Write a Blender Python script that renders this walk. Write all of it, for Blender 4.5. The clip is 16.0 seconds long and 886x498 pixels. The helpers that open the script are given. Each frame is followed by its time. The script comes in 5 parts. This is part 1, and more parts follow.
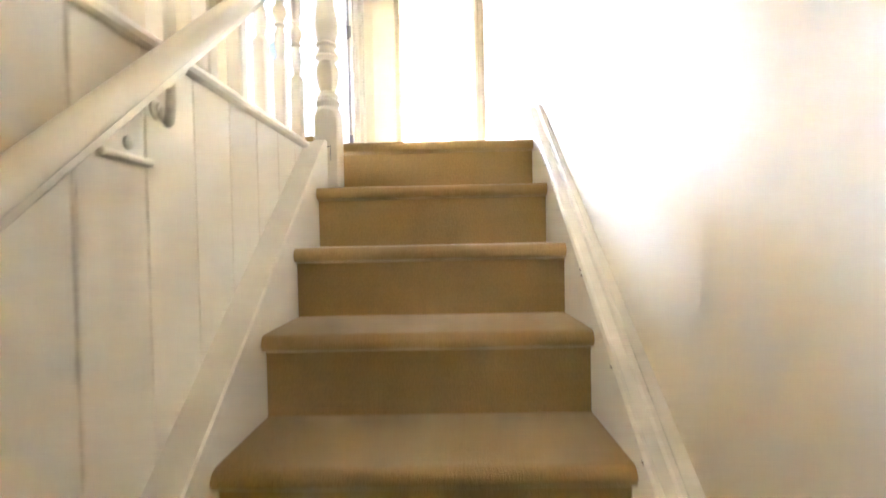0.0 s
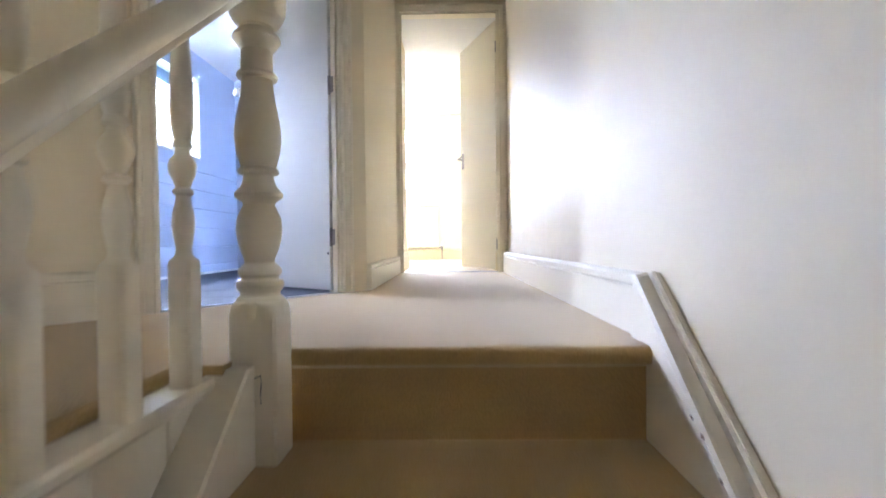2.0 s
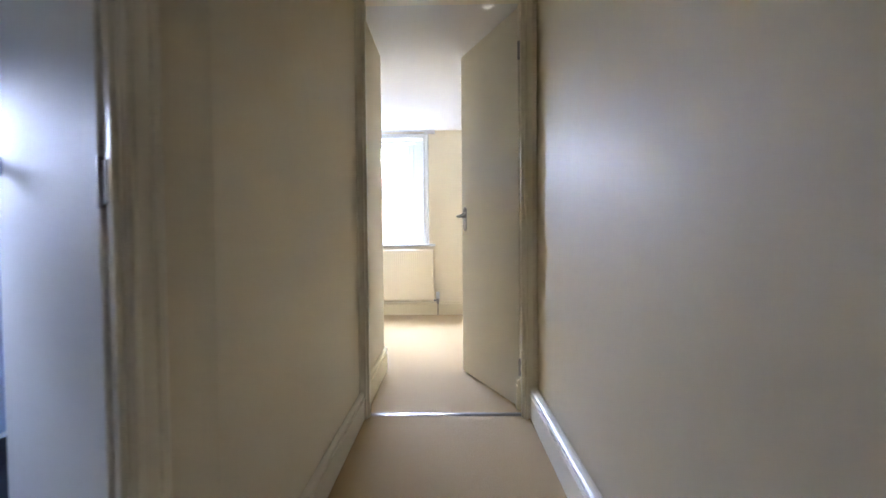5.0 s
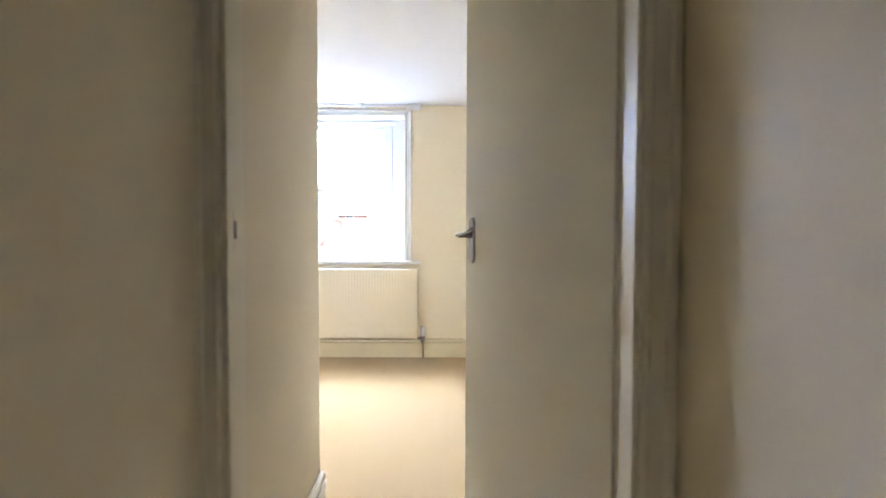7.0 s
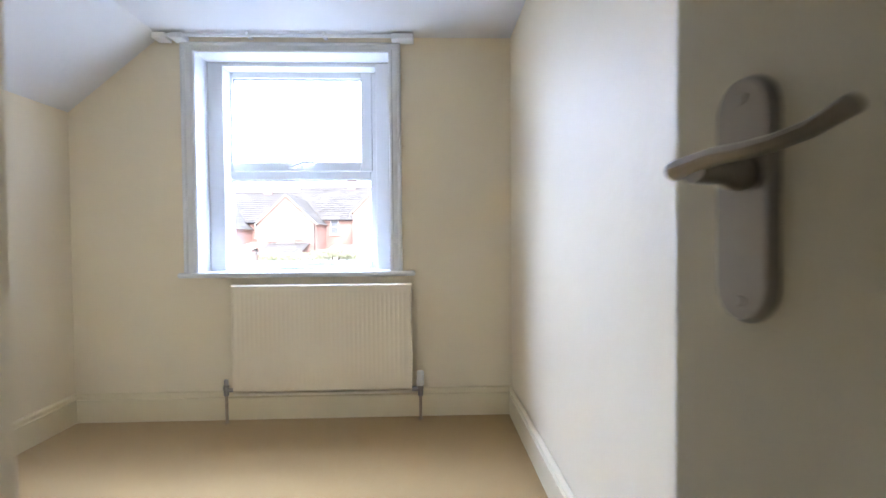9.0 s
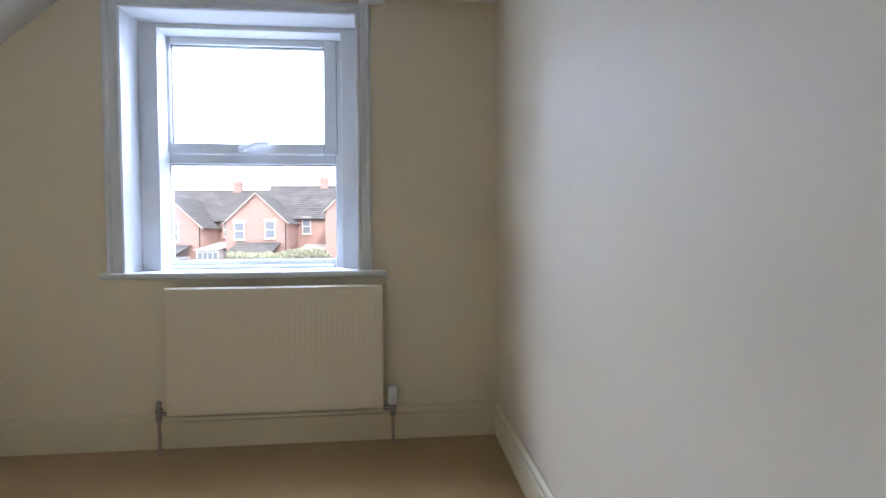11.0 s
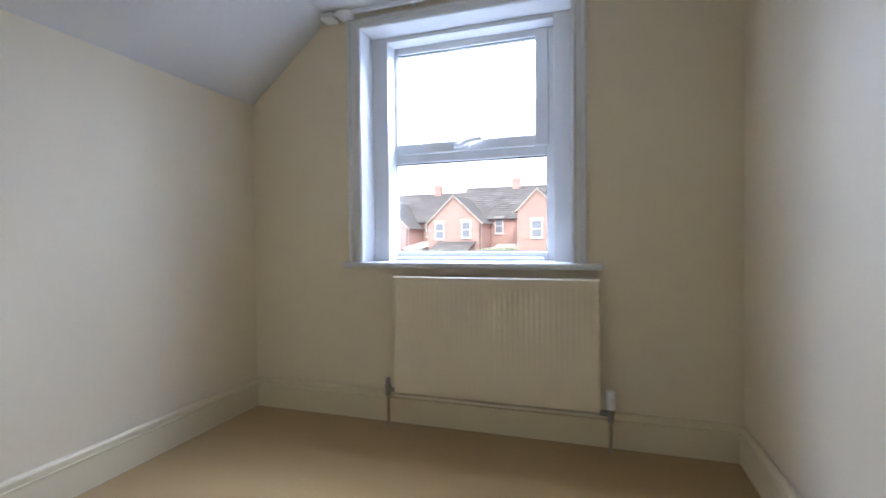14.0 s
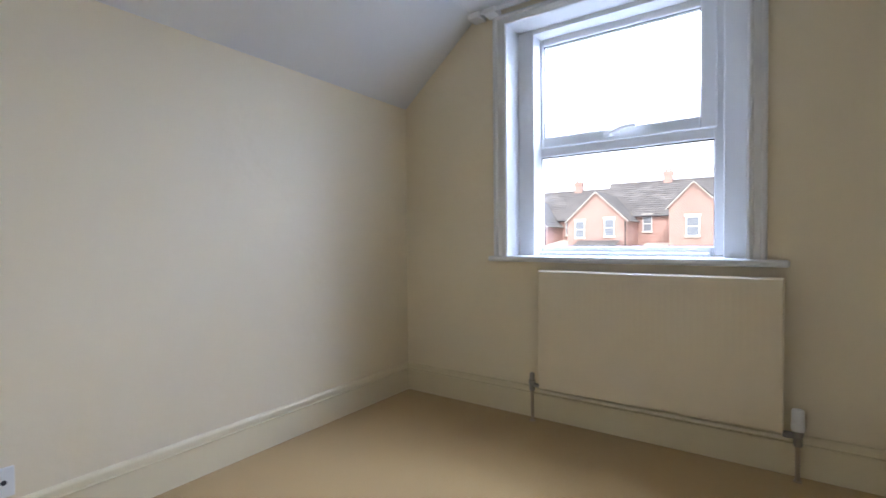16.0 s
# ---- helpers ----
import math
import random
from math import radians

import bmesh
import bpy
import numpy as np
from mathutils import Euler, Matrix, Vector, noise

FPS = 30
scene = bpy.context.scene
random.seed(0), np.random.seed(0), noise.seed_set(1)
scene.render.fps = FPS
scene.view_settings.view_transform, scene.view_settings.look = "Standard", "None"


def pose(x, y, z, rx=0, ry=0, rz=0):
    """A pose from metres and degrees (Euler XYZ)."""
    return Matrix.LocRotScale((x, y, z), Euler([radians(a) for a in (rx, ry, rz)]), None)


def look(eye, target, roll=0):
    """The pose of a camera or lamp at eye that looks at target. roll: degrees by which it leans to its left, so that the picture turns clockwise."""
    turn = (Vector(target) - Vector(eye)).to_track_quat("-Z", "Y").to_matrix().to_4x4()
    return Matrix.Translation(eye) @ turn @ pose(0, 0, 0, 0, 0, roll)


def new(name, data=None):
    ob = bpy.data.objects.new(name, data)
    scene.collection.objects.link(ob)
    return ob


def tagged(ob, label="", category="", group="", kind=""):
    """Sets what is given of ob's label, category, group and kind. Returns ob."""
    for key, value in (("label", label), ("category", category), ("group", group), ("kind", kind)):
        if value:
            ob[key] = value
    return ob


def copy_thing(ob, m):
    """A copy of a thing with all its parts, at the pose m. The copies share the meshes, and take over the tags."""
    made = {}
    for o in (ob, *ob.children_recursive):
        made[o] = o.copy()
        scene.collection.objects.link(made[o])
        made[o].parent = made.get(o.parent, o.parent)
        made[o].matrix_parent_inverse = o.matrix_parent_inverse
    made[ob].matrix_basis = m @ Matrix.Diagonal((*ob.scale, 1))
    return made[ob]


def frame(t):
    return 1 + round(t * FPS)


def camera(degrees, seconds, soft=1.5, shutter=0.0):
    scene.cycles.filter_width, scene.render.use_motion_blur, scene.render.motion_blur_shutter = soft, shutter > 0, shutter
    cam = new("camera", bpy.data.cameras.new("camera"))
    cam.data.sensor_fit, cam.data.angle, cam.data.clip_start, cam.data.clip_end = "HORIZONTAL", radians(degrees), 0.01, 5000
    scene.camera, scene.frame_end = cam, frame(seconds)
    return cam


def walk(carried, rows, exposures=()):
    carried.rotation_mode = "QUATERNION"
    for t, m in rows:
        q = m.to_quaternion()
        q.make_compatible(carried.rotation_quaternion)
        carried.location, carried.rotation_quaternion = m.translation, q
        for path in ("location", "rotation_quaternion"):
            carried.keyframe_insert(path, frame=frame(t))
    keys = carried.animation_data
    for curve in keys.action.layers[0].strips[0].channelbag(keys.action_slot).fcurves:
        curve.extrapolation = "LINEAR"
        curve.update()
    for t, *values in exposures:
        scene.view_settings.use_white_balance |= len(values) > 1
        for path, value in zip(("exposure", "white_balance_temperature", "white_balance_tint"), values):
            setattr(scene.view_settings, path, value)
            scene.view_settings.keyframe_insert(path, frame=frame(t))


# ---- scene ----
cam = camera(87.3, 16.0, shutter=0.5)
EXPOSURES = [(0.0, 6.9, 6650, 10), (0.5, 6.42, 6600, 10), (1.0, 5.75, 6500, 10), (1.5, 5.15, 6400, 10), (2.0, 4.8, 6350, 10), (2.5, 4.5, 6250, 10), (3.0, 4.15, 6150, 10), (3.5, 3.85, 6200, 10), (4.0, 3.7, 6250, 10), (5.0, 3.4, 6350, 10), (7.3, 3.2, 6450, 10), (8.0, 2.8, 6400, 10), (9.0, 2.25, 6300, 10), (9.7, 1.85, 6300, 10), (11.8, 1.28, 6350, 10), (13.5, 1.33, 6400, 10), (16.0, 1.4, 6600, 10)]
PATH = [
    (0, (0.012, -0.758, -0.414), (-0.018, 1.241, -0.455), -1.2),
    (0.5, (0.008, -0.524, -0.244), (-0.021, 1.476, -0.27), -1.3),
    (1, (-0.005, -0.283, -0.086), (-0.042, 1.716, -0.106), -1.4),
    (1.5, (-0.024, -0.062, 0.071), (-0.058, 1.938, 0.046), -0.9),
    (2, (-0.07, 0.169, 0.233), (-0.104, 2.169, 0.208), -0.6),
    (2.5, (-0.074, 0.383, 0.383), (-0.114, 2.382, 0.353), -0.6),
    (3, (-0.059, 0.607, 0.541), (-0.108, 2.606, 0.502), -0.6),
    (3.5, (-0.061, 0.827, 0.633), (-0.111, 2.826, 0.595), -0.6),
    (4, (-0.058, 1.096, 0.682), (-0.109, 3.095, 0.642), -0.6),
    (4.5, (-0.063, 1.34, 0.762), (-0.105, 3.339, 0.716), -0.6),
    (5, (-0.035, 1.6, 0.903), (-0.073, 3.598, 0.843), -0.5),
    (5.2, (-0.058, 1.725, 0.95), (-0.073, 3.724, 0.889), -0.4),
    (7.3, (-0.056, 3.262, 1.025), (-0.042, 5.261, 0.962), 0.1),
    (7.5, (-0.066, 3.43, 1.026), (-0.046, 5.429, 0.963), -0.1),
    (8, (-0.132, 3.763, 1.012), (-0.071, 5.761, 0.958), -0.3),
    (8.5, (-0.14, 4.048, 0.997), (-0.079, 6.047, 0.947), -0.4),
    (9, (-0.15, 4.295, 0.981), (-0.084, 6.293, 0.9355), -0.5),
    (9.5, (-0.158, 4.452, 0.966), (-0.011, 6.447, 0.928), -0.4),
    (9.7, (-0.16, 4.491, 0.969), (0.041, 6.48, 0.92), -0.4),
    (11.8, (-0.14, 4.711, 0.946), (-0.048, 6.709, 0.9), -0.6),
    (12, (-0.14, 4.724, 0.957), (-0.122, 6.723, 0.903), -0.6),
    (12.5, (-0.201, 4.719, 0.948), (-0.328, 6.715, 0.9), -0.5),
    (13, (-0.241, 4.709, 0.94), (-0.547, 6.685, 0.894), -0.5),
    (13.5, (-0.241, 4.707, 0.927), (-0.696, 6.654, 0.886), -0.6),
    (14, (-0.258, 4.712, 0.918), (-0.879, 6.612, 0.877), -0.6),
    (14.5, (-0.268, 4.711, 0.906), (-1.049, 6.552, 0.869), -0.6),
    (15, (-0.29, 4.705, 0.905), (-1.221, 6.475, 0.864), -0.5),
    (15.5, (-0.295, 4.697, 0.9), (-1.334, 6.405, 0.861), -0.5),
    (16, (-0.291, 4.693, 0.893), (-1.435, 6.333, 0.853), -0.5),
]
walk(cam, [(t, look(eye, target, roll)) for t, eye, target, roll in PATH],
     EXPOSURES)


# ---- world and lights ----
world = bpy.data.worlds.new("World")
scene.world = world
world.use_nodes = True
wn = world.node_tree
sky = wn.nodes.new("ShaderNodeTexSky")
sky.sky_type, sky.sun_disc = "NISHITA", False
sky.sun_elevation, sky.sun_rotation = radians(38), radians(200)
sky.air_density, sky.dust_density, sky.ozone_density = 1.0, 4.0, 1.0
bg = wn.nodes["Background"]
bg.inputs["Strength"].default_value = 0.10
cloud = wn.nodes.new("ShaderNodeMix")   # bright cloud cover over the clear sky
cloud.data_type = "RGBA"
cloud.inputs[0].default_value = 0.75
cloud.inputs[7].default_value = (13.4, 14.6, 17.6, 1)
wn.links.new(sky.outputs["Color"], cloud.inputs[6])
wn.links.new(cloud.outputs[2], bg.inputs["Color"])

sun = new("sun", bpy.data.lights.new("sun", "SUN"))
sun.data.energy, sun.data.angle, sun.data.color = 1.2, radians(12), (1.0, 0.95, 0.92)
sun.matrix_world = look((0, 0, 0), (math.sin(radians(20)) * -0.79, 0.79 * math.cos(radians(20)), -0.62))


def window_light(name, eye, target, width, height, watts, color):
    lamp = new(name, bpy.data.lights.new(name, "AREA"))
    lamp.data.shape, lamp.data.size, lamp.data.size_y = "RECTANGLE", width, height
    lamp.data.energy, lamp.data.color = watts, color
    lamp.matrix_world = look(eye, target)
    return lamp


DAY = (0.50, 0.63, 1.0)
window_light("bedroom_window_light", (-0.915, 7.9, 2.35), (-0.915, 6.2, 1.0), 1.8, 1.0, 95.0, DAY)
window_light("bathroom_window_light", (-3.2, 4.05, 2.1), (-1.2, 2.6, 0.2), 2.8, 1.3, 98.0, (0.55, 0.655, 1.0))


# ---- materials ----
def mat_new(name):
    m = bpy.data.materials.new(name)
    m.use_nodes = True
    return m, m.node_tree.nodes, m.node_tree.links, m.node_tree.nodes["Principled BSDF"]


def painted(name, base, rough=0.5, spread=0.06, bump=0.05, grain=90.0, metal=0.0, patch=1.3, dirt=0.0, sheen=0.0, per_piece=0.0, spec=0.5):
    """A surface with a slow variation of tone, a fine grain and uneven gloss."""
    m, n, l, b = mat_new(name)
    tc = n.new("ShaderNodeTexCoord")
    slow = n.new("ShaderNodeTexNoise")
    slow.inputs["Scale"].default_value, slow.inputs["Detail"].default_value = patch, 5
    fine = n.new("ShaderNodeTexNoise")
    fine.inputs["Scale"].default_value, fine.inputs["Detail"].default_value = grain, 4
    for q in (slow, fine):
        l.new(tc.outputs["Object"], q.inputs["Vector"])
    mix = n.new("ShaderNodeMix")
    mix.data_type = "RGBA"
    mix.inputs[6].default_value = (*[c * (1 - spread) for c in base], 1)
    mix.inputs[7].default_value = (*[min(1, c * (1 + spread)) for c in base], 1)
    add = n.new("ShaderNodeMath")
    add.operation = "MULTIPLY_ADD"
    add.inputs[1].default_value, add.inputs[2].default_value = 0.35, 0.0
    l.new(fine.outputs["Fac"], add.inputs[0])
    add2 = n.new("ShaderNodeMath")
    add2.operation = "MULTIPLY_ADD"
    add2.inputs[1].default_value = 0.65
    l.new(slow.outputs["Fac"], add2.inputs[0])
    l.new(add.outputs[0], add2.inputs[2])
    l.new(add2.outputs[0], mix.inputs[0])
    colour = mix.outputs[2]
    if dirt:
        spots = n.new("ShaderNodeTexNoise")
        spots.inputs["Scale"].default_value, spots.inputs["Detail"].default_value = 7.0, 8
        l.new(tc.outputs["Object"], spots.inputs["Vector"])
        ramp = n.new("ShaderNodeValToRGB")
        ramp.color_ramp.elements[0].position, ramp.color_ramp.elements[1].position = 0.60, 0.78
        ramp.color_ramp.elements[0].color, ramp.color_ramp.elements[1].color = (0, 0, 0, 1), (dirt, dirt, dirt, 1)
        l.new(spots.outputs["Fac"], ramp.inputs[0])
        mix2 = n.new("ShaderNodeMix")
        mix2.data_type = "RGBA"
        mix2.inputs[7].default_value = (*[c * 0.55 for c in base], 1)
        l.new(ramp.outputs[0], mix2.inputs[0])
        l.new(colour, mix2.inputs[6])
        colour = mix2.outputs[2]
    if per_piece:
        info = n.new("ShaderNodeObjectInfo")
        hsv = n.new("ShaderNodeHueSaturation")
        val = n.new("ShaderNodeMath")
        val.operation = "MULTIPLY_ADD"
        val.inputs[1].default_value, val.inputs[2].default_value = per_piece, 1 - per_piece / 2
        l.new(info.outputs["Random"], val.inputs[0])
        l.new(val.outputs[0], hsv.inputs["Value"])
        l.new(colour, hsv.inputs["Color"])
        colour = hsv.outputs["Color"]
    l.new(colour, b.inputs["Base Color"])
    rr = n.new("ShaderNodeMath")
    rr.operation = "MULTIPLY_ADD"
    rr.inputs[1].default_value, rr.inputs[2].default_value = 0.18, max(0.02, rough - 0.09)
    l.new(slow.outputs["Fac"], rr.inputs[0])
    l.new(rr.outputs[0], b.inputs["Roughness"])
    b.inputs["Metallic"].default_value = metal
    b.inputs["Specular IOR Level"].default_value = spec
    if sheen:
        b.inputs["Sheen Weight"].default_value, b.inputs["Sheen Roughness"].default_value = sheen, 0.45
        b.inputs["Sheen Tint"].default_value = (1.0, 0.92, 0.78, 1)
    bp = n.new("ShaderNodeBump")
    bp.inputs["Strength"].default_value, bp.inputs["Distance"].default_value = bump, 0.004
    l.new(fine.outputs["Fac"], bp.inputs["Height"])
    l.new(bp.outputs[0], b.inputs["Normal"])
    return m


def plaster(name, base, rough):
    """Silk paint over hand-trowelled plaster: soft undulation, roller stipple and a patchy gloss."""
    m = painted(name, base, rough, 0.035, 0.06, 160.0, patch=0.9, spec=0.26)
    n, l, b = m.node_tree.nodes, m.node_tree.links, m.node_tree.nodes["Principled BSDF"]
    tc = n.new("ShaderNodeTexCoord")
    wave = n.new("ShaderNodeTexNoise")
    wave.inputs["Scale"].default_value, wave.inputs["Detail"].default_value = 5.0, 3
    l.new(tc.outputs["Object"], wave.inputs["Vector"])
    bp = n.new("ShaderNodeBump")
    bp.inputs["Strength"].default_value, bp.inputs["Distance"].default_value = 0.5, 0.012
    l.new(wave.outputs["Fac"], bp.inputs["Height"])
    old = [q for q in n if q.type == "BUMP" and q != bp][0]
    l.new(bp.outputs[0], old.inputs["Normal"])
    trowel = n.new("ShaderNodeTexNoise")
    trowel.inputs["Scale"].default_value, trowel.inputs["Detail"].default_value = 17.0, 4
    l.new(tc.outputs["Object"], trowel.inputs["Vector"])
    bp2 = n.new("ShaderNodeBump")
    bp2.inputs["Strength"].default_value, bp2.inputs["Distance"].default_value = 0.22, 0.005
    l.new(trowel.outputs["Fac"], bp2.inputs["Height"])
    l.new(bp2.outputs[0], bp.inputs["Normal"])
    return m


def carpet(name, base):
    """Ribbed loop-pile carpet: rows of small loops with worn, paler patches."""
    m = painted(name, base, 0.95, 0.10, 0.5, 260.0, patch=2.2, sheen=0.6, spec=0.1)
    n, l, b = m.node_tree.nodes, m.node_tree.links, m.node_tree.nodes["Principled BSDF"]
    tc = n.new("ShaderNodeTexCoord")
    loops = n.new("ShaderNodeTexVoronoi")
    loops.inputs["Scale"].default_value = 190
    l.new(tc.outputs["Object"], loops.inputs["Vector"])
    pit = n.new("ShaderNodeMapRange")   # darker pits between the loops
    pit.inputs["From Max"].default_value = 0.7
    pit.inputs["To Min"].default_value, pit.inputs["To Max"].default_value = 1.05, 0.86
    l.new(loops.outputs["Distance"], pit.inputs["Value"])
    tone = n.new("ShaderNodeHueSaturation")
    l.new(pit.outputs[0], tone.inputs["Value"])
    l.new(b.inputs["Base Color"].links[0].from_socket, tone.inputs["Color"])
    l.new(tone.outputs["Color"], b.inputs["Base Color"])
    bp = n.new("ShaderNodeBump")
    bp.inputs["Strength"].default_value, bp.inputs["Distance"].default_value = 0.35, 0.003
    bp.invert = True
    l.new(loops.outputs["Distance"], bp.inputs["Height"])
    old = [q for q in n if q.type == "BUMP" and q != bp][0]
    l.new(bp.outputs[0], old.inputs["Normal"])
    return m


def brick_mat():
    m, n, l, b = mat_new("red_brick")
    tc = n.new("ShaderNodeTexCoord")
    rot = n.new("ShaderNodeMapping")
    rot.inputs["Rotation"].default_value = (radians(90), 0, 0)
    br = n.new("ShaderNodeTexBrick")
    br.inputs["Scale"].default_value = 1.0
    br.inputs["Color1"].default_value, br.inputs["Color2"].default_value = (0.46, 0.27, 0.245, 1), (0.39, 0.215, 0.19, 1)
    br.inputs["Mortar"].default_value = (0.40, 0.33, 0.26, 1)
    br.inputs["Mortar Size"].default_value, br.inputs["Brick Width"].default_value, br.inputs["Row Height"].default_value = 0.010, 0.225, 0.075
    l.new(tc.outputs["Object"], rot.inputs["Vector"])
    l.new(rot.outputs[0], br.inputs["Vector"])
    ns = n.new("ShaderNodeTexNoise")
    ns.inputs["Scale"].default_value, ns.inputs["Detail"].default_value = 0.8, 6
    l.new(tc.outputs["Object"], ns.inputs["Vector"])
    hsv = n.new("ShaderNodeHueSaturation")
    mr = n.new("ShaderNodeMapRange")
    mr.inputs["To Min"].default_value, mr.inputs["To Max"].default_value = 0.7, 1.35
    l.new(ns.outputs["Fac"], mr.inputs["Value"])
    l.new(mr.outputs[0], hsv.inputs["Value"])
    l.new(br.outputs["Color"], hsv.inputs["Color"])
    l.new(hsv.outputs[0], b.inputs["Base Color"])
    b.inputs["Roughness"].default_value = 0.9
    return m


def slate_mat():
    m, n, l, b = mat_new("roof_tile")
    tc = n.new("ShaderNodeTexCoord")
    ns = n.new("ShaderNodeTexNoise")
    ns.inputs["Scale"].default_value, ns.inputs["Detail"].default_value = 1.4, 8
    l.new(tc.outputs["Object"], ns.inputs["Vector"])
    ramp = n.new("ShaderNodeValToRGB")
    e = ramp.color_ramp.elements
    e[0].position, e[0].color = 0.35, (0.12, 0.112, 0.108, 1)
    e[1].position, e[1].color = 0.78, (0.21, 0.197, 0.185, 1)
    l.new(ns.outputs["Fac"], ramp.inputs[0])
    isl = n.new("ShaderNodeNewGeometry")
    hsv = n.new("ShaderNodeHueSaturation")
    mr = n.new("ShaderNodeMapRange")
    mr.inputs["To Min"].default_value, mr.inputs["To Max"].default_value = 0.82, 1.14
    l.new(isl.outputs["Random Per Island"], mr.inputs["Value"])
    l.new(mr.outputs[0], hsv.inputs["Value"])
    l.new(ramp.outputs[0], hsv.inputs["Color"])
    l.new(hsv.outputs[0], b.inputs["Base Color"])
    b.inputs["Roughness"].default_value = 0.85
    return m


def glass_mat():
    m, n, l, b = mat_new("window_glass")
    b.inputs["Base Color"].default_value = (1, 1, 1, 1)
    b.inputs["Transmission Weight"].default_value = 1.0
    b.inputs["Roughness"].default_value, b.inputs["IOR"].default_value = 0.0, 1.45
    return m


CREAM = plaster("cream_silk_wall_paint", (0.815, 0.718, 0.53), 0.56)
CEIL = plaster("white_ceiling_paint", (0.72, 0.705, 0.67), 0.8)
BATHWALL = plaster("pale_blue_wall_paint", (0.54, 0.61, 0.73), 0.5)
GLOSS = painted("white_gloss_woodwork", (0.84, 0.77, 0.62), 0.38, 0.03, 0.05, 60.0, dirt=0.03, spec=0.4)
TRIM = painted("ivory_satin_woodwork", (0.83, 0.76, 0.60), 0.45, 0.03, 0.05, 60.0, dirt=0.03, spec=0.4)
IVORY = painted("cream_satin_woodwork", (0.78, 0.69, 0.48), 0.45, 0.03, 0.05, 60.0, dirt=0.03, spec=0.4)
DOORPAINT = painted("white_satin_door_paint", (0.81, 0.765, 0.625), 0.60, 0.02, 0.04, 40.0, spec=0.28)
BATHDOOR = painted("bright_white_door_paint", (0.83, 0.81, 0.74), 0.60, 0.02, 0.04, 40.0, spec=0.28)
UPVC = painted("white_plastic_frame", (0.74, 0.74, 0.72), 0.30, 0.015, 0.01, 50.0)
RADPAINT = painted("cream_radiator_enamel", (0.79, 0.69, 0.51), 0.38, 0.02, 0.02, 50.0)
CARPET = carpet("tan_loop_carpet", (0.46, 0.297, 0.112))
UNDER = painted("floor_boards", (0.25, 0.17, 0.10), 0.7, 0.1)
SLATE = painted("dark_slate_tile", (0.034, 0.040, 0.056), 0.50, 0.25, 0.12, 35.0, patch=4.0, per_piece=0.25, spec=0.3)
GROUT = painted("grey_grout", (0.42, 0.44, 0.47), 0.8)
CHROME = painted("polished_chrome", (0.72, 0.73, 0.75), 0.12, 0.03, 0.01, 40.0, metal=1.0)
NICKEL = painted("brushed_nickel", (0.34, 0.32, 0.30), 0.30, 0.06, 0.03, 120.0, metal=1.0)
BRASS = painted("tarnished_brass", (0.42, 0.33, 0.18), 0.4, 0.15, 0.05, 80.0, metal=1.0)
COPPER = painted("painted_copper_pipe", (0.45, 0.36, 0.26), 0.42, 0.12, 0.03, 60.0, metal=0.3)
PLASTIC = painted("white_plastic", (0.80, 0.80, 0.78), 0.35, 0.02, 0.01)
CLEARKNOB = painted("cut_glass_knob", (0.80, 0.83, 0.86), 0.08, 0.05, 0.0, metal=0.6)
BLIND = painted("blue_grey_blind_fabric", (0.30, 0.42, 0.52), 0.8, 0.05, 0.1, 200.0)
BULB = painted("frosted_bulb_glass", (0.85, 0.85, 0.82), 0.25, 0.02, 0.0)
RUBBER = painted("dark_seal", (0.03, 0.03, 0.035), 0.6)
BRICK, TILE, GLASS = brick_mat(), slate_mat(), glass_mat()
RENDERED = painted("pale_render", (0.62, 0.58, 0.52), 0.85, 0.08, 0.2, 30.0)
LEAF = painted("spring_leaf", (0.42, 0.42, 0.29), 0.6, 0.3, 0.1, 20.0, per_piece=0.2)
BARK = painted("bark", (0.12, 0.09, 0.065), 0.9, 0.3, 0.5, 30.0)
GRASS = painted("garden_ground", (0.09, 0.11, 0.045), 0.95, 0.4, 0.4, 8.0, patch=0.2)
DARKPANE = painted("dark_far_pane", (0.20, 0.22, 0.25), 0.08, 0.2, 0.0, 3.0)


# ---- building helpers ----
def part(name, bm, material, parent=None, label="", smooth=False):
    bmesh.ops.recalc_face_normals(bm, faces=bm.faces)
    me = bpy.data.meshes.new(name)
    bm.to_mesh(me)
    bm.free()
    me.materials.append(material)
    if smooth:
        for p in me.polygons:
            p.use_smooth = True
        me.set_sharp_from_angle(angle=radians(35))
    ob = new(name, me)
    if parent:
        ob.parent = parent
    if label:
        ob["label"] = label
    return ob


def empty(name, label, category, m=None, group="", kind=""):
    ob = new(name)
    ob.empty_display_size = 0.1
    if m is not None:
        ob.matrix_world = m
    return tagged(ob, label, category, group, kind)


def box(bm, x0, x1, y0, y1, z0, z1, r=0.0, m=None, seg=2):
    """A box; r rounds its edges."""
    made = bmesh.ops.create_cube(bm, size=1.0, matrix=Matrix.Translation(((x0 + x1) / 2, (y0 + y1) / 2, (z0 + z1) / 2)) @ Matrix.Diagonal((abs(x1 - x0), abs(y1 - y0), abs(z1 - z0), 1)))["verts"]
    if r:
        edges = list({e for v in made for e in v.link_edges})
        out = bmesh.ops.bevel(bm, geom=edges, offset=r, segments=seg, affect="EDGES", profile=0.5)
        made = list({v for f in out["faces"] for v in f.verts} | {v for v in made if v.is_valid})
    if m is not None:
        bmesh.ops.transform(bm, matrix=m, verts=made)
    return made


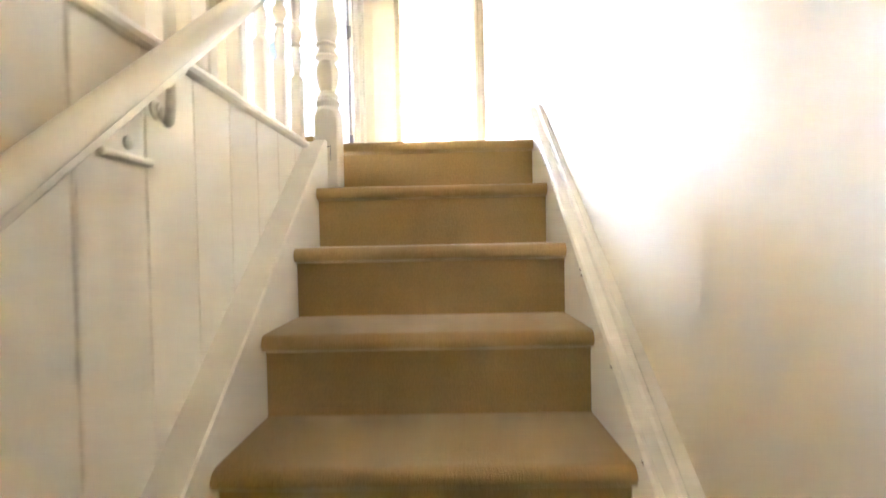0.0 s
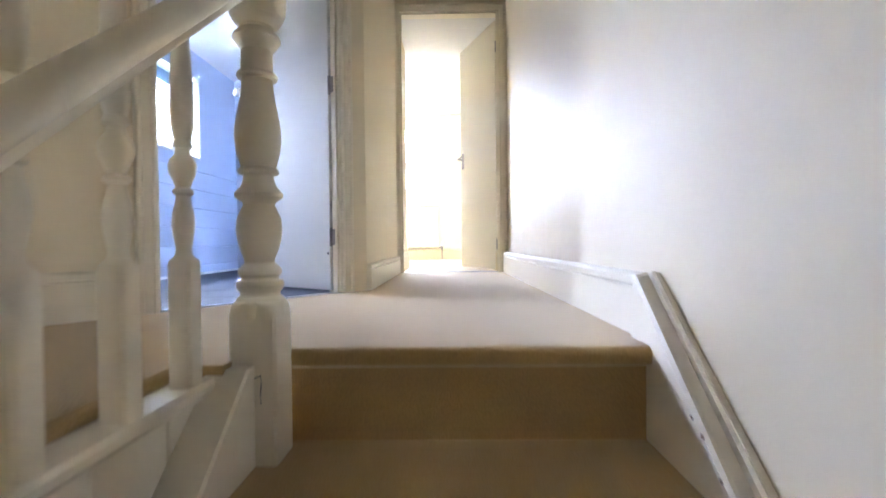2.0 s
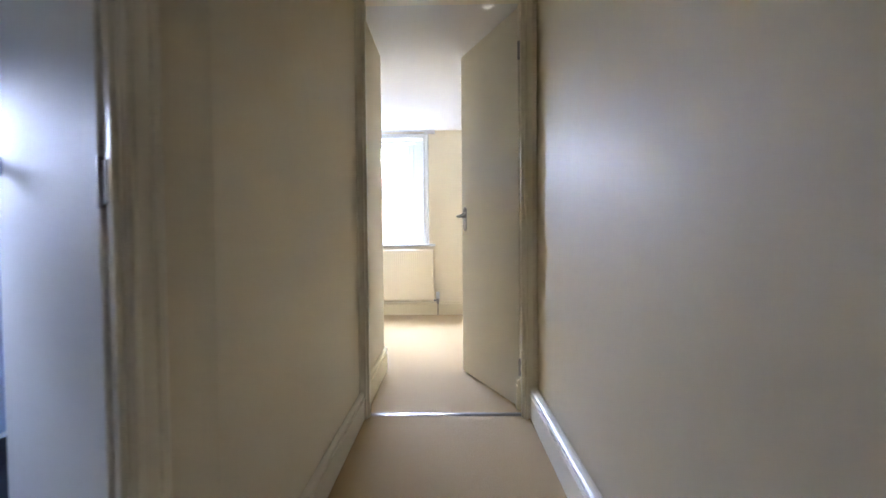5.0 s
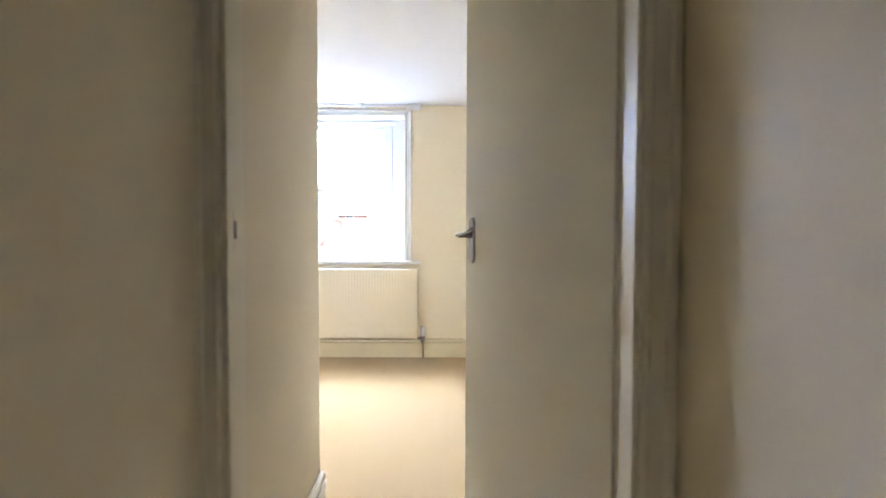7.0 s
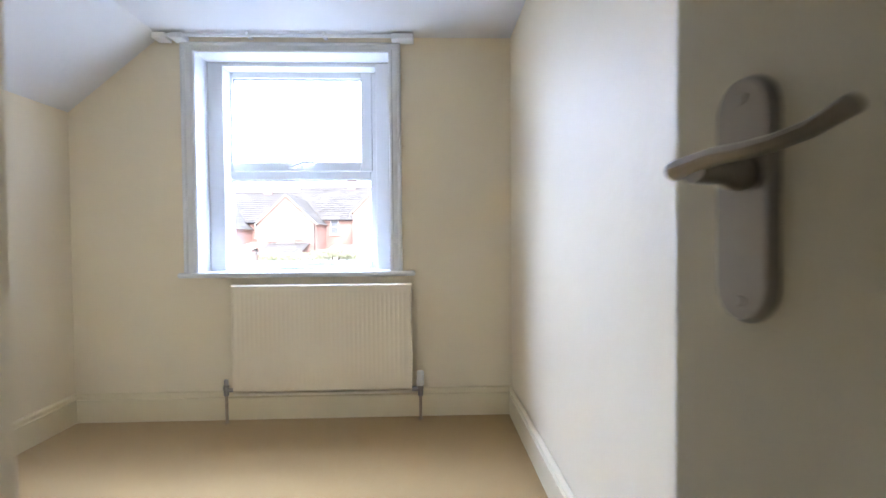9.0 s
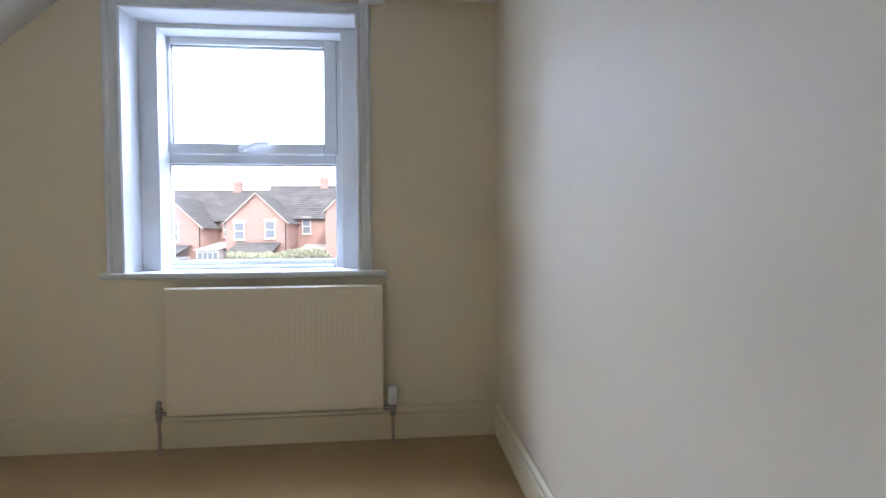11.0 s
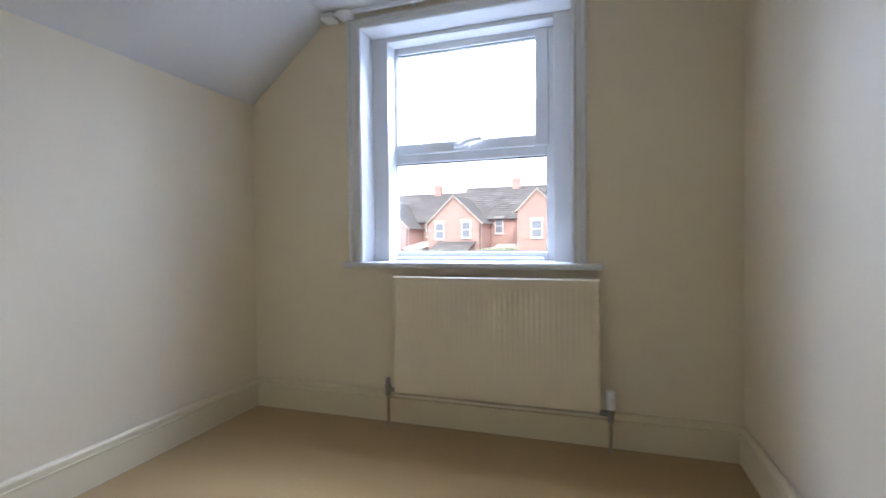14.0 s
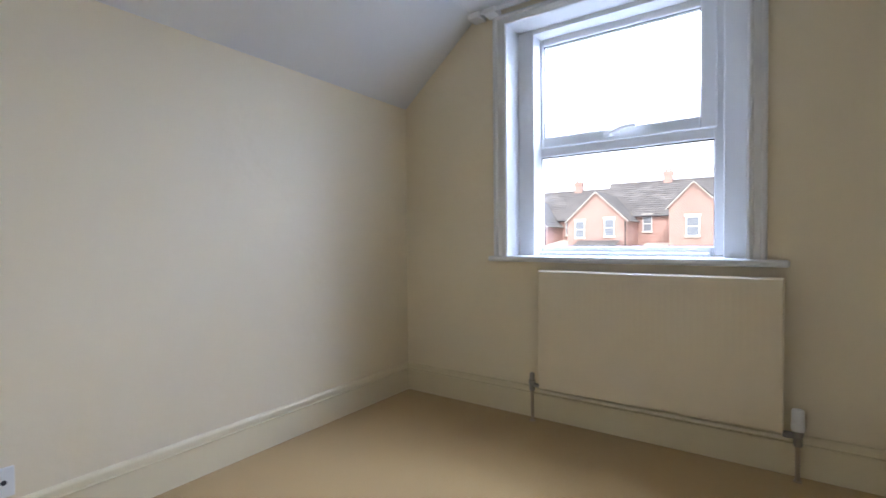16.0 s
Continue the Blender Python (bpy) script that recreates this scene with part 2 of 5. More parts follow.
def boxed(name, dims, material, parent=None, r=0.0, m=None, label=""):
    bm = bmesh.new()
    box(bm, *dims, r=r, m=m)
    return part(name, bm, material, parent, label)


def lathe(bm, profile, m=None, seg=24):
    """A turned shape round z from (radius, height) pairs."""
    rings = []
    for rad, z in profile:
        rings.append([bm.verts.new((rad * math.cos(2 * math.pi * k / seg), rad * math.sin(2 * math.pi * k / seg), z)) for k in range(seg)])
    for a, b in zip(rings, rings[1:]):
        for k in range(seg):
            bm.faces.new((a[k], a[(k + 1) % seg], b[(k + 1) % seg], b[k]))
    bm.faces.new(rings[0][::-1])
    bm.faces.new(rings[-1])
    verts = [v for ring in rings for v in ring]
    if m is not None:
        bmesh.ops.transform(bm, matrix=m, verts=verts)
    return verts


def extrude_profile(bm, profile, a, b, side, up=(0, 0, 1), shear=0.0):
    """Sweeps a closed (out, up) profile from a to b. side is the outward direction; shear lengthens both ends by that much per metre outward."""
    a, b, side, up = Vector(a), Vector(b), Vector(side).normalized(), Vector(up).normalized()
    go = (b - a).normalized()
    s0, s1 = shear if isinstance(shear, tuple) else (shear, shear)
    ends = [[bm.verts.new(p + side * o + up * h + go * k * o) for o, h in profile] for p, k in ((a, -s0), (b, s1))]
    n = len(profile)
    for k in range(n):
        bm.faces.new((ends[0][k], ends[0][(k + 1) % n], ends[1][(k + 1) % n], ends[1][k]))
    bm.faces.new(ends[0][::-1])
    bm.faces.new(ends[1])


def tube(bm, pts, rad, seg=10):
    """A round bar along a line of points."""
    pts = [Vector(p) for p in pts]
    rings = []
    for k, p in enumerate(pts):
        d = (pts[min(k + 1, len(pts) - 1)] - pts[max(k - 1, 0)]).normalized()
        q = d.to_track_quat("Z", "Y")
        rings.append([bm.verts.new(p + q @ Vector((rad * math.cos(2 * math.pi * j / seg), rad * math.sin(2 * math.pi * j / seg), 0))) for j in range(seg)])
    for a, b in zip(rings, rings[1:]):
        for j in range(seg):
            bm.faces.new((a[j], a[(j + 1) % seg], b[(j + 1) % seg], b[j]))
    bm.faces.new(rings[0][::-1])
    bm.faces.new(rings[-1])


def slab(bm, pts, z0, z1):
    """A flat plate with the outline pts."""
    low = [bm.verts.new((x, y, z0)) for x, y in pts]
    top = [bm.verts.new((x, y, z1)) for x, y in pts]
    n = len(pts)
    bm.faces.new(top)
    bm.faces.new(low[::-1])
    for k in range(n):
        bm.faces.new((low[k], low[(k + 1) % n], top[(k + 1) % n], top[k]))


def setting(name, bm, material, label, category, smooth=False):
    return tagged(part(name, bm, material, smooth=smooth), label, category, kind="structure")

# ---- plan ----
RW = 0.42             # hall wall beside the stairs


def rw(y):
    """The wall beside the stairs runs slightly out of true."""
    return 0.425 - 0.0152 * (y - 1.0)


LW = -0.495           # hall wall beside the bathroom
BR, BL = 0.315, -2.07  # bedroom side walls
BY = 6.865            # bedroom window wall
NIB = 4.69            # end of the wall inside the bedroom door
DY0, DY1 = 3.87, 3.97  # wall with the bedroom door
CZ = 2.08             # bedroom ceiling
HZ = 2.42             # landing ceiling
BX = -2.11            # bathroom window wall
RISE, GO, NOSE = 0.2165, 0.262, 1.19
SLOPE = RISE / GO
W0 = Vector((LW, 2.495, 0))               # corner where the angled wall meets the hall wall
DIAG = Matrix.Translation(W0) @ Matrix.Rotation(math.atan2(-0.768, -0.64), 4, "Z")  # x along the angled wall, y out of the landing side is negative


def dg(s, back):
    """A plan point on the angled wall: s along it, back into the bathroom."""
    p = DIAG @ Vector((s, -back, 0))
    return (p.x, p.y)


# ---- structure ----
def build_walls():
    bm = bmesh.new()
    slab(bm, [(rw(-3.4), -3.4), (RW + 0.2, -3.4), (RW + 0.2, DY0), (rw(DY0), DY0), (rw(2.53) + 0.004, 2.53), (rw(2.46) + 0.001, 2.46), (rw(2.38), 2.38)], -2.9, HZ)
    setting("wall_east", bm, CREAM, "cream silk-painted plaster wall beside the stairs and hall", "wall")
    bm = bmesh.new()
    box(bm, BR, RW + 0.2, DY1, BY + 0.4, -0.2, HZ)
    setting("wall_bedroom_east", bm, CREAM, "cream painted bedroom wall beside the open door", "wall")
    # wall with the bedroom door
    bm = bmesh.new()
    box(bm, LW, -0.48, DY0, DY1, 0, HZ)
    box(bm, 0.338, RW + 0.2, DY0, DY1, 0, HZ)
    box(bm, -0.48, 0.338, DY0, DY1, 2.08, HZ)
    setting("wall_bedroom_door", bm, CREAM, "cream painted wall round the bedroom doorway", "wall")
    bm = bmesh.new()
    box(bm, LW - 0.105, LW, 2.495, NIB, -0.1, HZ)
    setting("wall_hall_west", bm, CREAM, "cream silk-painted wall between hall and bathroom", "wall")
    bm = bmesh.new()
    box(bm, BL - 0.3, LW - 0.105, NIB - 0.11, NIB, -0.1, HZ)
    setting("wall_bedroom_south", bm, CREAM, "cream painted wall at the back of the bedroom", "wall")
    bm = bmesh.new()
    box(bm, BL - 0.3, BL, NIB, BY + 0.4, -0.1, HZ)
    setting("wall_bedroom_west", bm, CREAM, "cream painted low bedroom wall under the sloping ceiling", "wall")
    # window wall: opening x -1.41 to -0.335, z 0.78 to 2.01
    bm = bmesh.new()
    box(bm, BL, -1.41, BY, BY + 0.33, -0.1, HZ)
    box(bm, -0.335, BR, BY, BY + 0.33, -0.1, HZ)
    box(bm, -1.41, -0.335, BY, BY + 0.33, -0.1, 0.78)
    box(bm, -1.41, -0.335, BY, BY + 0.33, 2.01, HZ)
    setting("wall_bedroom_window", bm, CREAM, "cream painted wall round the bedroom window", "wall")
    # angled wall with the bathroom door: opening s 0.12 to 0.965, height 2.05
    bm = bmesh.new()
    box(bm, 0.0, 0.12, -0.1, 0, 0, HZ, m=DIAG)
    box(bm, 0.965, 1.72, -0.1, 0, 0, HZ, m=DIAG)
    box(bm, 0.12, 0.965, -0.1, 0, 2.05, HZ, m=DIAG)
    setting("wall_landing_angled", bm, CREAM, "cream painted angled wall round the bathroom doorway", "wall")
    ex, ey = dg(1.72, 0)
    bm = bmesh.new()
    box(bm, ex - 0.1, ex, -2.5, ey, -0.1, HZ)
    setting("wall_landing_west", bm, CREAM, "cream painted landing wall", "wall")
    bm = bmesh.new()
    # added fill-light window, unseen: opening x -1.39 to -0.97, z 1.02 to 1.53
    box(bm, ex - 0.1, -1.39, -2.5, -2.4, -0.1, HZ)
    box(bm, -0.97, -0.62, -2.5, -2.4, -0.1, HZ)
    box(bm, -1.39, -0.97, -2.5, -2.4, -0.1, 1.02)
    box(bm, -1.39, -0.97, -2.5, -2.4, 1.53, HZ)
    setting("wall_landing_south", bm, CREAM, "cream painted wall at the landing's end with an opening added for fill light", "wall")
    bm = bmesh.new()
    box(bm, -0.72, RW + 0.2, -3.5, -3.4, -2.9, HZ)
    box(bm, -0.72, -0.62, -3.4, -2.5, -2.9, HZ)
    box(bm, -0.72, -0.57, -2.5, 1.10, -2.9, -0.08)
    setting("wall_stairwell", bm, CREAM, "cream painted stairwell walls", "wall")
    # bathroom shell: window opening y 3.01 to 3.95, z 0.93 to 1.58
    bm = bmesh.new()
    box(bm, BX - 0.3, BX, 1.0, 3.01, -0.1, HZ)
    box(bm, BX - 0.3, BX, 3.95, NIB - 0.11, -0.1, HZ)
    box(bm, BX - 0.3, BX, 3.01, 3.95, -0.1, 0.93)
    box(bm, BX - 0.3, BX, 3.01, 3.95, 1.58, HZ)
    wb = setting("wall_bathroom_window", bm, BATHWALL, "pale blue bathroom wall with a deep window recess", "wall")
    bm = bmesh.new()
    box(bm, BX, LW - 0.105, NIB - 0.125, NIB - 0.11, 0, HZ)
    box(bm, LW - 0.12, LW - 0.105, 2.6, NIB - 0.125, 0, HZ)
    box(bm, BX - 0.3, ex, ey - 0.1, ey, -0.1, HZ)
    setting("wall_bathroom_inner", bm, BATHWALL, "pale blue painted inner walls of the bathroom", "wall")
    return wb


wall_bath = build_walls()


def build_ceilings():
    ex, ey = dg(1.72, 0)
    bm = bmesh.new()
    slab(bm, [(ex - 0.2, -3.5), (RW + 0.2, -3.5), (RW + 0.2, DY1), (LW - 0.05, DY1), (LW - 0.05, 2.53), dg(1.72, 0.05)], HZ, HZ + 0.12)
    setting("ceiling_landing", bm, CEIL, "white painted landing and hall ceiling", "ceiling")
    bm = bmesh.new()
    prof = [(0.6, CZ), (-1.575, CZ), (-2.08, 1.665), (-2.4, 1.40), (-2.4, 1.6), (-1.62, CZ + 0.15), (0.6, CZ + 0.15)]
    a = [bm.verts.new((x, NIB - 0.05, z)) for x, z in prof]
    b = [bm.verts.new((x, BY + 0.005, z)) for x, z in prof]
    for k in range(len(prof)):
        j = (k + 1) % len(prof)
        bm.faces.new((a[k], a[j], b[j], b[k]))
    bm.faces.new(a)
    bm.faces.new(b[::-1])
    box(bm, LW - 0.05, 0.6, DY1 - 0.005, NIB - 0.05, CZ, CZ + 0.15)
    setting("ceiling_bedroom", bm, CEIL, "white painted bedroom ceiling sloping down at one side", "ceiling")
    bm = bmesh.new()
    prof = [(LW - 0.10, 2.16), (-1.55, 2.16), (-2.14, 1.76), (-2.4, 1.58), (-2.4, 1.8), (-1.6, 2.3), (LW - 0.10, 2.3)]
    a = [bm.verts.new((x, 1.0, z)) for x, z in prof]
    b = [bm.verts.new((x, NIB - 0.11, z)) for x, z in prof]
    for k in range(len(prof)):
        j = (k + 1) % len(prof)
        bm.faces.new((a[k], a[j], b[j], b[k]))
    bm.faces.new(a)
    bm.faces.new(b[::-1])
    cut = [DIAG @ Vector((0, -0.1, 0)), (DIAG.to_3x3() @ Vector((0, 1, 0)))]
    bmesh.ops.bisect_plane(bm, geom=bm.verts[:] + bm.edges[:] + bm.faces[:], plane_co=cut[0], plane_no=cut[1], clear_outer=True)
    bmesh.ops.holes_fill(bm, edges=[e for e in bm.edges if e.is_boundary])
    setting("ceiling_bathroom", bm, CEIL, "white painted bathroom ceiling sloping to the eaves", "ceiling")


build_ceilings()


def build_floors():
    ex, ey = dg(1.72, 0)
    bm = bmesh.new()
    slab(bm, [(ex, -2.4), (-0.61, -2.4), (-0.61, 1.06), (-0.515, 1.06), (-0.515, NOSE + 0.05), (rw(NOSE), NOSE + 0.05), (rw(DY0) - 0.003, DY0 + 0.04), (LW, DY0 + 0.04), (LW, 2.495), dg(0.12, 0.0), dg(0.12, 0.02), dg(0.965, 0.02), dg(0.965, 0), dg(1.72, 0)], -0.05, 0.0)
    setting("floor_landing", bm, CARPET, "tan loop-pile carpet on landing and hall", "floor")
    bm = bmesh.new()
    slab(bm, [(LW, DY0 + 0.045), (BR, DY0 + 0.045), (BR, BY), (BL, BY), (BL, NIB), (LW, NIB)], -0.05, 0.0)
    setting("floor_bedroom", bm, CARPET, "tan loop-pile carpet on the bedroom floor", "floor")
    bm = bmesh.new()
    slab(bm, [(-2.6, -3.5), (0.6, -3.5), (0.6, -1.7), (-2.6, -1.7)], -2.95, -2.814)
    setting("floor_lower_hall", bm, CARPET, "tan carpet in the lower hall", "floor")
    bm = bmesh.new()
    slab(bm, [(-2.5, 1.25), (0.5, 1.25), (0.5, 7.2), (-2.5, 7.2)], -0.25, -0.06)
    setting("floor_structure", bm, UNDER, "timber floor under the coverings", "floor")


build_floors()


# skirting: a plain board with a stepped, rounded top
SKIRT = [(0, 0), (0.020, 0), (0.020, 0.116), (0.024, 0.119), (0.024, 0.123), (0.016, 0.125), (0.015, 0.129), (0.020, 0.131), (0.020, 0.146), (0.016, 0.152), (0.009, 0.156), (0.0045, 0.156), (0.0045, 0.134), (0.0, 0.134)]


def skirting(name, a, b, side, shear=(0, 0), scale=1.0, out=1.0, paint=None):
    bm = bmesh.new()
    extrude_profile(bm, [(o * out, h * scale) for o, h in SKIRT], (*a, 0), (*b, 0), side, shear=shear)
    return tagged(part(name, bm, paint or TRIM), "ivory painted moulded skirting board along the wall", "skirting", kind="structure")


nd = DIAG.to_3x3() @ Vector((0, 1, 0))
skirting("baseboard", (rw(NOSE + 0.12), NOSE + 0.12), (rw(DY0 - 0.02), DY0 - 0.02), (-1, -0.0152, 0), out=1.9, paint=GLOSS)
skirting("baseboard", (LW, 2.495), (LW, DY0 - 0.02), (1, 0, 0), (-0.38, 0), scale=0.86, out=1.2)
skirting("baseboard", (LW, DY1 + 0.02), (LW, NIB), (1, 0, 0), (0, 0.0), paint=IVORY)
skirting("baseboard", (BR, DY1), (BR, BY), (-1, 0, 0), (0, -1), paint=IVORY)
skirting("baseboard", (BR, BY), (BL, BY), (0, -1, 0), (-1, -1), paint=IVORY)
skirting("baseboard", (BL, BY), (BL, NIB), (1, 0, 0), (-1, -1), paint=IVORY)
skirting("baseboard", (BL, NIB), (LW - 0.0, NIB), (0, 1, 0), (-1, 0), paint=IVORY)
skirting("baseboard", dg(1.01, 0), dg(1.72, 0), tuple(nd), (0, 0.0))
skirting("baseboard", (dg(1.72, 0)[0], dg(1.72, 0)[1]), (dg(1.72, 0)[0], -2.4), (1, 0, 0), (0.0, -1))

# architrave: flat with a raised outer band and a bead at the opening
ARCH = [(0, 0), (0.010, 0), (0.014, 0.006), (0.014, 0.014), (0.010, 0.018), (0.012, 0.046), (0.020, 0.052), (0.022, 0.062), (0.018, 0.068), (0, 0.068)]


def architrave(name, m, w0, w1, top, depth_dir=1, clip0=None, clip1=None, material=None, label="", bottom=0.0, scale0=1.0, scale1=1.0, proud=1.0):
    """Three lengths of moulding round an opening in the local xz plane of m, standing out along local y."""
    material = material or TRIM
    holder = empty(name, label, "door trim", kind="structure")
    r3 = m.to_3x3()
    out = r3 @ Vector((0, depth_dir, 0))
    ax = r3 @ Vector((1, 0, 0))
    wide = ARCH[-1][1]
    for a, b, up, k0, k1, sc in (((w0, 0, bottom), (w0, 0, top), -ax, 0, 1, scale0), ((w1, 0, bottom), (w1, 0, top), ax, 0, 1, scale1), ((w0, 0, top), (w1, 0, top), Vector((0, 0, 1)), 1, 1, 1.0)):
        bm = bmesh.new()
        pa, pb = m @ Vector(a), m @ Vector(b)
        go = (pb - pa).normalized()
        n = len(ARCH)
        e0 = [bm.verts.new(pa + out * o * proud + up * h * sc - go * h * k0 * (scale0 if up.z > 0.5 else 1)) for o, h in ARCH]
        e1 = [bm.verts.new(pb + out * o * proud + up * h * sc + go * h * k1 * (scale1 if up.z > 0.5 else 1)) for o, h in ARCH]
        for k in range(n):
            bm.faces.new((e0[k], e0[(k + 1) % n], e1[(k + 1) % n], e1[k]))
        bm.faces.new(e0[::-1])
        bm.faces.new(e1)
        part("trim_length", bm, material, holder)
    return holder


IDENT = Matrix.Identity(4)
M_BED = Matrix.Translation((0, DY0, 0))
architrave("trim_bedroom_door", M_BED, -0.460, 0.316, 2.06, -1, label="ivory painted moulded architrave round the bedroom doorway", scale0=0.60, scale1=0.92)
architrave("trim_bathroom_door", DIAG, 0.147, 0.938, 2.03, 1, label="ivory painted moulded architrave round the bathroom doorway", scale0=0.74, scale1=1.0, proud=1.5)


def lining(name, m, w0, w1, top, d0, d1, t, label, stop):
    """Door lining: two jambs and a head with a planted stop."""
    holder = empty(name, label, "door frame", kind="structure")
    for nm, dims in (("jamb", (w0 - t, w0, d0, d1, 0.0, top + t)), ("jamb", (w1, w1 + t, d0, d1, 0.0, top + t)), ("head", (w0, w1, d0, d1, top, top + t))):
        boxed(nm, dims, TRIM, holder, 0.002, m)
    for nm, dims in (("door_stop", (w0, w0 + 0.012, stop[0], stop[1], 0.0, top)), ("door_stop", (w1 - 0.012, w1, stop[0], stop[1], 0.0, top)), ("door_stop", (w0 + 0.012, w1 - 0.012, stop[0], stop[1], top - 0.012, top))):
        boxed(nm, dims, TRIM, holder, 0.0015, m)
    return holder


lin_bed = lining("door_frame_bedroom", M_BED, -0.460, 0.316, 2.06, -0.002, 0.104, 0.020, "ivory painted timber bedroom door lining", (0.0, 0.028))
bm = bmesh.new()
box(bm, -0.4602, -0.4582, DY0 + 0.030, DY0 + 0.052, 0.992, 1.070, 0.0008)
strike = part("strike_plate", bm, BRASS, lin_bed, "tarnished brass strike plate")
bm = bmesh.new()
box(bm, -0.4585, -0.4576, DY0 + 0.034, DY0 + 0.046, 1.016, 1.046)
part("latch_hole", bm, RUBBER, strike, "dark latch hole")
bm = bmesh.new()
box(bm, -0.4595, -0.4535, DY0 + 0.050, DY0 + 0.0535, 1.013, 1.049, 0.0015)
part("lip", bm, CHROME, strike, "bright bent lip")
for zz in (1.002, 1.060):
    bm = bmesh.new()
    lathe(bm, [(0.0055, 0), (0.005, 0.001), (0, 0.0014)], Matrix.Translation((-0.4583, DY0 + 0.041, zz)) @ Matrix.Rotation(radians(90), 4, "Y"), 10)
    part("screw", bm, UNDER, strike)
lin_bath = lining("door_frame_bathroom", DIAG, 0.150, 0.935, 2.02, -0.104, 0.0, 0.027, "ivory painted timber bathroom door lining", (-0.055, -0.02))

# threshold bars
bm = bmesh.new()
extrude_profile(bm, [(-0.02, 0), (-0.014, 0.004), (0, 0.006), (0.014, 0.004), (0.02, 0)], (-0.460, DY0 + 0.042, 0.0), (0.316, DY0 + 0.042, 0.0), (0, 1, 0))
tagged(part("threshold_strip", bm, NICKEL), "thin bright metal carpet strip across the bedroom doorway", "threshold strip")
bm = bmesh.new()
p0, p1 = dg(0.152, 0.02), dg(0.933, 0.02)
extrude_profile(bm, [(-0.018, 0), (-0.012, 0.005), (0.012, 0.005), (0.018, 0)], (*p0, 0.0), (*p1, 0.0), tuple(nd))
tagged(part("threshold_strip", bm, CHROME), "pale metal edging strip between carpet and tiles", "threshold strip")

# ---- stairs ----
def build_stairs():
    stair = empty("staircase", "straight stair with tan carpeted treads between white painted strings", "staircase")
    x0, x1 = -0.472, 0.368
    # every step: riser, tread and a rolled carpet nosing in one closed profile
    for k in range(13):
        y, z = NOSE - k * GO, -k * RISE
        back = y + (0.06 if k == 0 else GO + 0.03)
        roll = [(y + 0.019 + 0.022 * math.cos(radians(q)), z - 0.021 + 0.022 * math.sin(radians(q))) for q in range(255, 89, -15)]
        prof = [(y + 0.031, z - RISE - 0.01), (y + 0.031, z - 0.060), (y + 0.027, z - 0.048)] + roll + [(back, z + 0.001), (back, z - RISE - 0.01)]
        bm = bmesh.new()
        n, cols = len(prof), 22
        rows = []
        for c in range(cols + 1):
            x = (x0 if k else -0.455) + (x1 - (x0 if k else -0.455)) * c / cols
            wob = [0.003 * noise.noise((x * 6, k * 3.1, i * 0.35)) for i in range(n)]
            rows.append([bm.verts.new((x, py + (wob[i] if i < n - 2 else 0), pz + (wob[(i + 3) % n] * 0.7 if 2 < i < n - 2 else 0))) for i, (py, pz) in enumerate(prof)])
        for a, b in zip(rows, rows[1:]):
            for i in range(n):
                bm.faces.new((a[i], a[(i + 1) % n], b[(i + 1) % n], b[i]))
        bm.faces.new(rows[0][::-1])
        bm.faces.new(rows[-1])
        part("step", bm, CARPET, stair, smooth=True)
    dy = Vector((0, 1, SLOPE)).normalized()
    upn = Vector((0, -SLOPE, 1)).normalized()
    low = Vector((0, NOSE - 12.6 * GO, -12.6 * RISE))
    # wall string with moulded capping
    H = 0.072
    top = Vector((0, NOSE + 0.125, 0.125 * SLOPE))
    bm = bmesh.new()
    extrude_profile(bm, [(-0.06, -0.30), (0.052, -0.30), (0.052, H - 0.034), (-0.06, H - 0.034)], Vector((RW, 0, 0)) + low, Vector((RW, 0, 0)) + top, (-1, 0, 0), upn)
    cutp = Vector((0, NOSE + 0.118, 0))
    string = part("wall_string", bm, GLOSS, stair, "white gloss stair string")
    bm = bmesh.new()
    cap = [(-0.06, H - 0.032), (0.053, H - 0.032), (0.058, H - 0.026), (0.059, H - 0.015), (0.054, H - 0.006), (0.047, H - 0.006), (0.044, H - 0.011), (0.024, H - 0.007), (0.020, H + 0.003), (0.013, H + 0.006), (0.007, H + 0.001), (-0.06, H + 0.001)]
    extrude_profile(bm, cap, Vector((RW, 0, 0)) + low, Vector((RW, 0, 0)) + top, (-1, 0, 0), upn)
    part("string_capping", bm, GLOSS, stair, "white gloss moulded capping with chipped edge")
    for ob in stair.children:
        if ob.name.startswith(("wall_string", "string_capping")):
            b2 = bmesh.new()
            b2.from_mesh(ob.data)
            bmesh.ops.bisect_plane(b2, geom=b2.verts[:] + b2.edges[:] + b2.faces[:], plane_co=cutp, plane_no=(0, 1, 0), clear_outer=True)
            bmesh.ops.holes_fill(b2, edges=[e for e in b2.edges if e.is_boundary])
            b2.to_mesh(ob.data)
            b2.free()
    # outer string under the apron
    topl = Vector((0, NOSE - 0.05, -0.05 * SLOPE))
    bm = bmesh.new()
    extrude_profile(bm, [(-0.005, -0.32), (0.078, -0.32), (0.078, 0.060), (0.074, 0.066), (0.0, 0.068), (-0.005, 0.066)], Vector((-0.548, 0, 0)) + low, Vector((-0.548, 0, 0)) + topl, (1, 0, 0), upn)
    bmesh.ops.bisect_plane(bm, geom=bm.verts[:] + bm.edges[:] + bm.faces[:], plane_co=(0, 0, -0.012), plane_no=(0, 0, 1), clear_outer=True)
    bmesh.ops.holes_fill(bm, edges=[e for e in bm.edges if e.is_boundary])
    part("outer_string", bm, GLOSS, stair, "white gloss outer stair string")
    rng = random.Random(11)
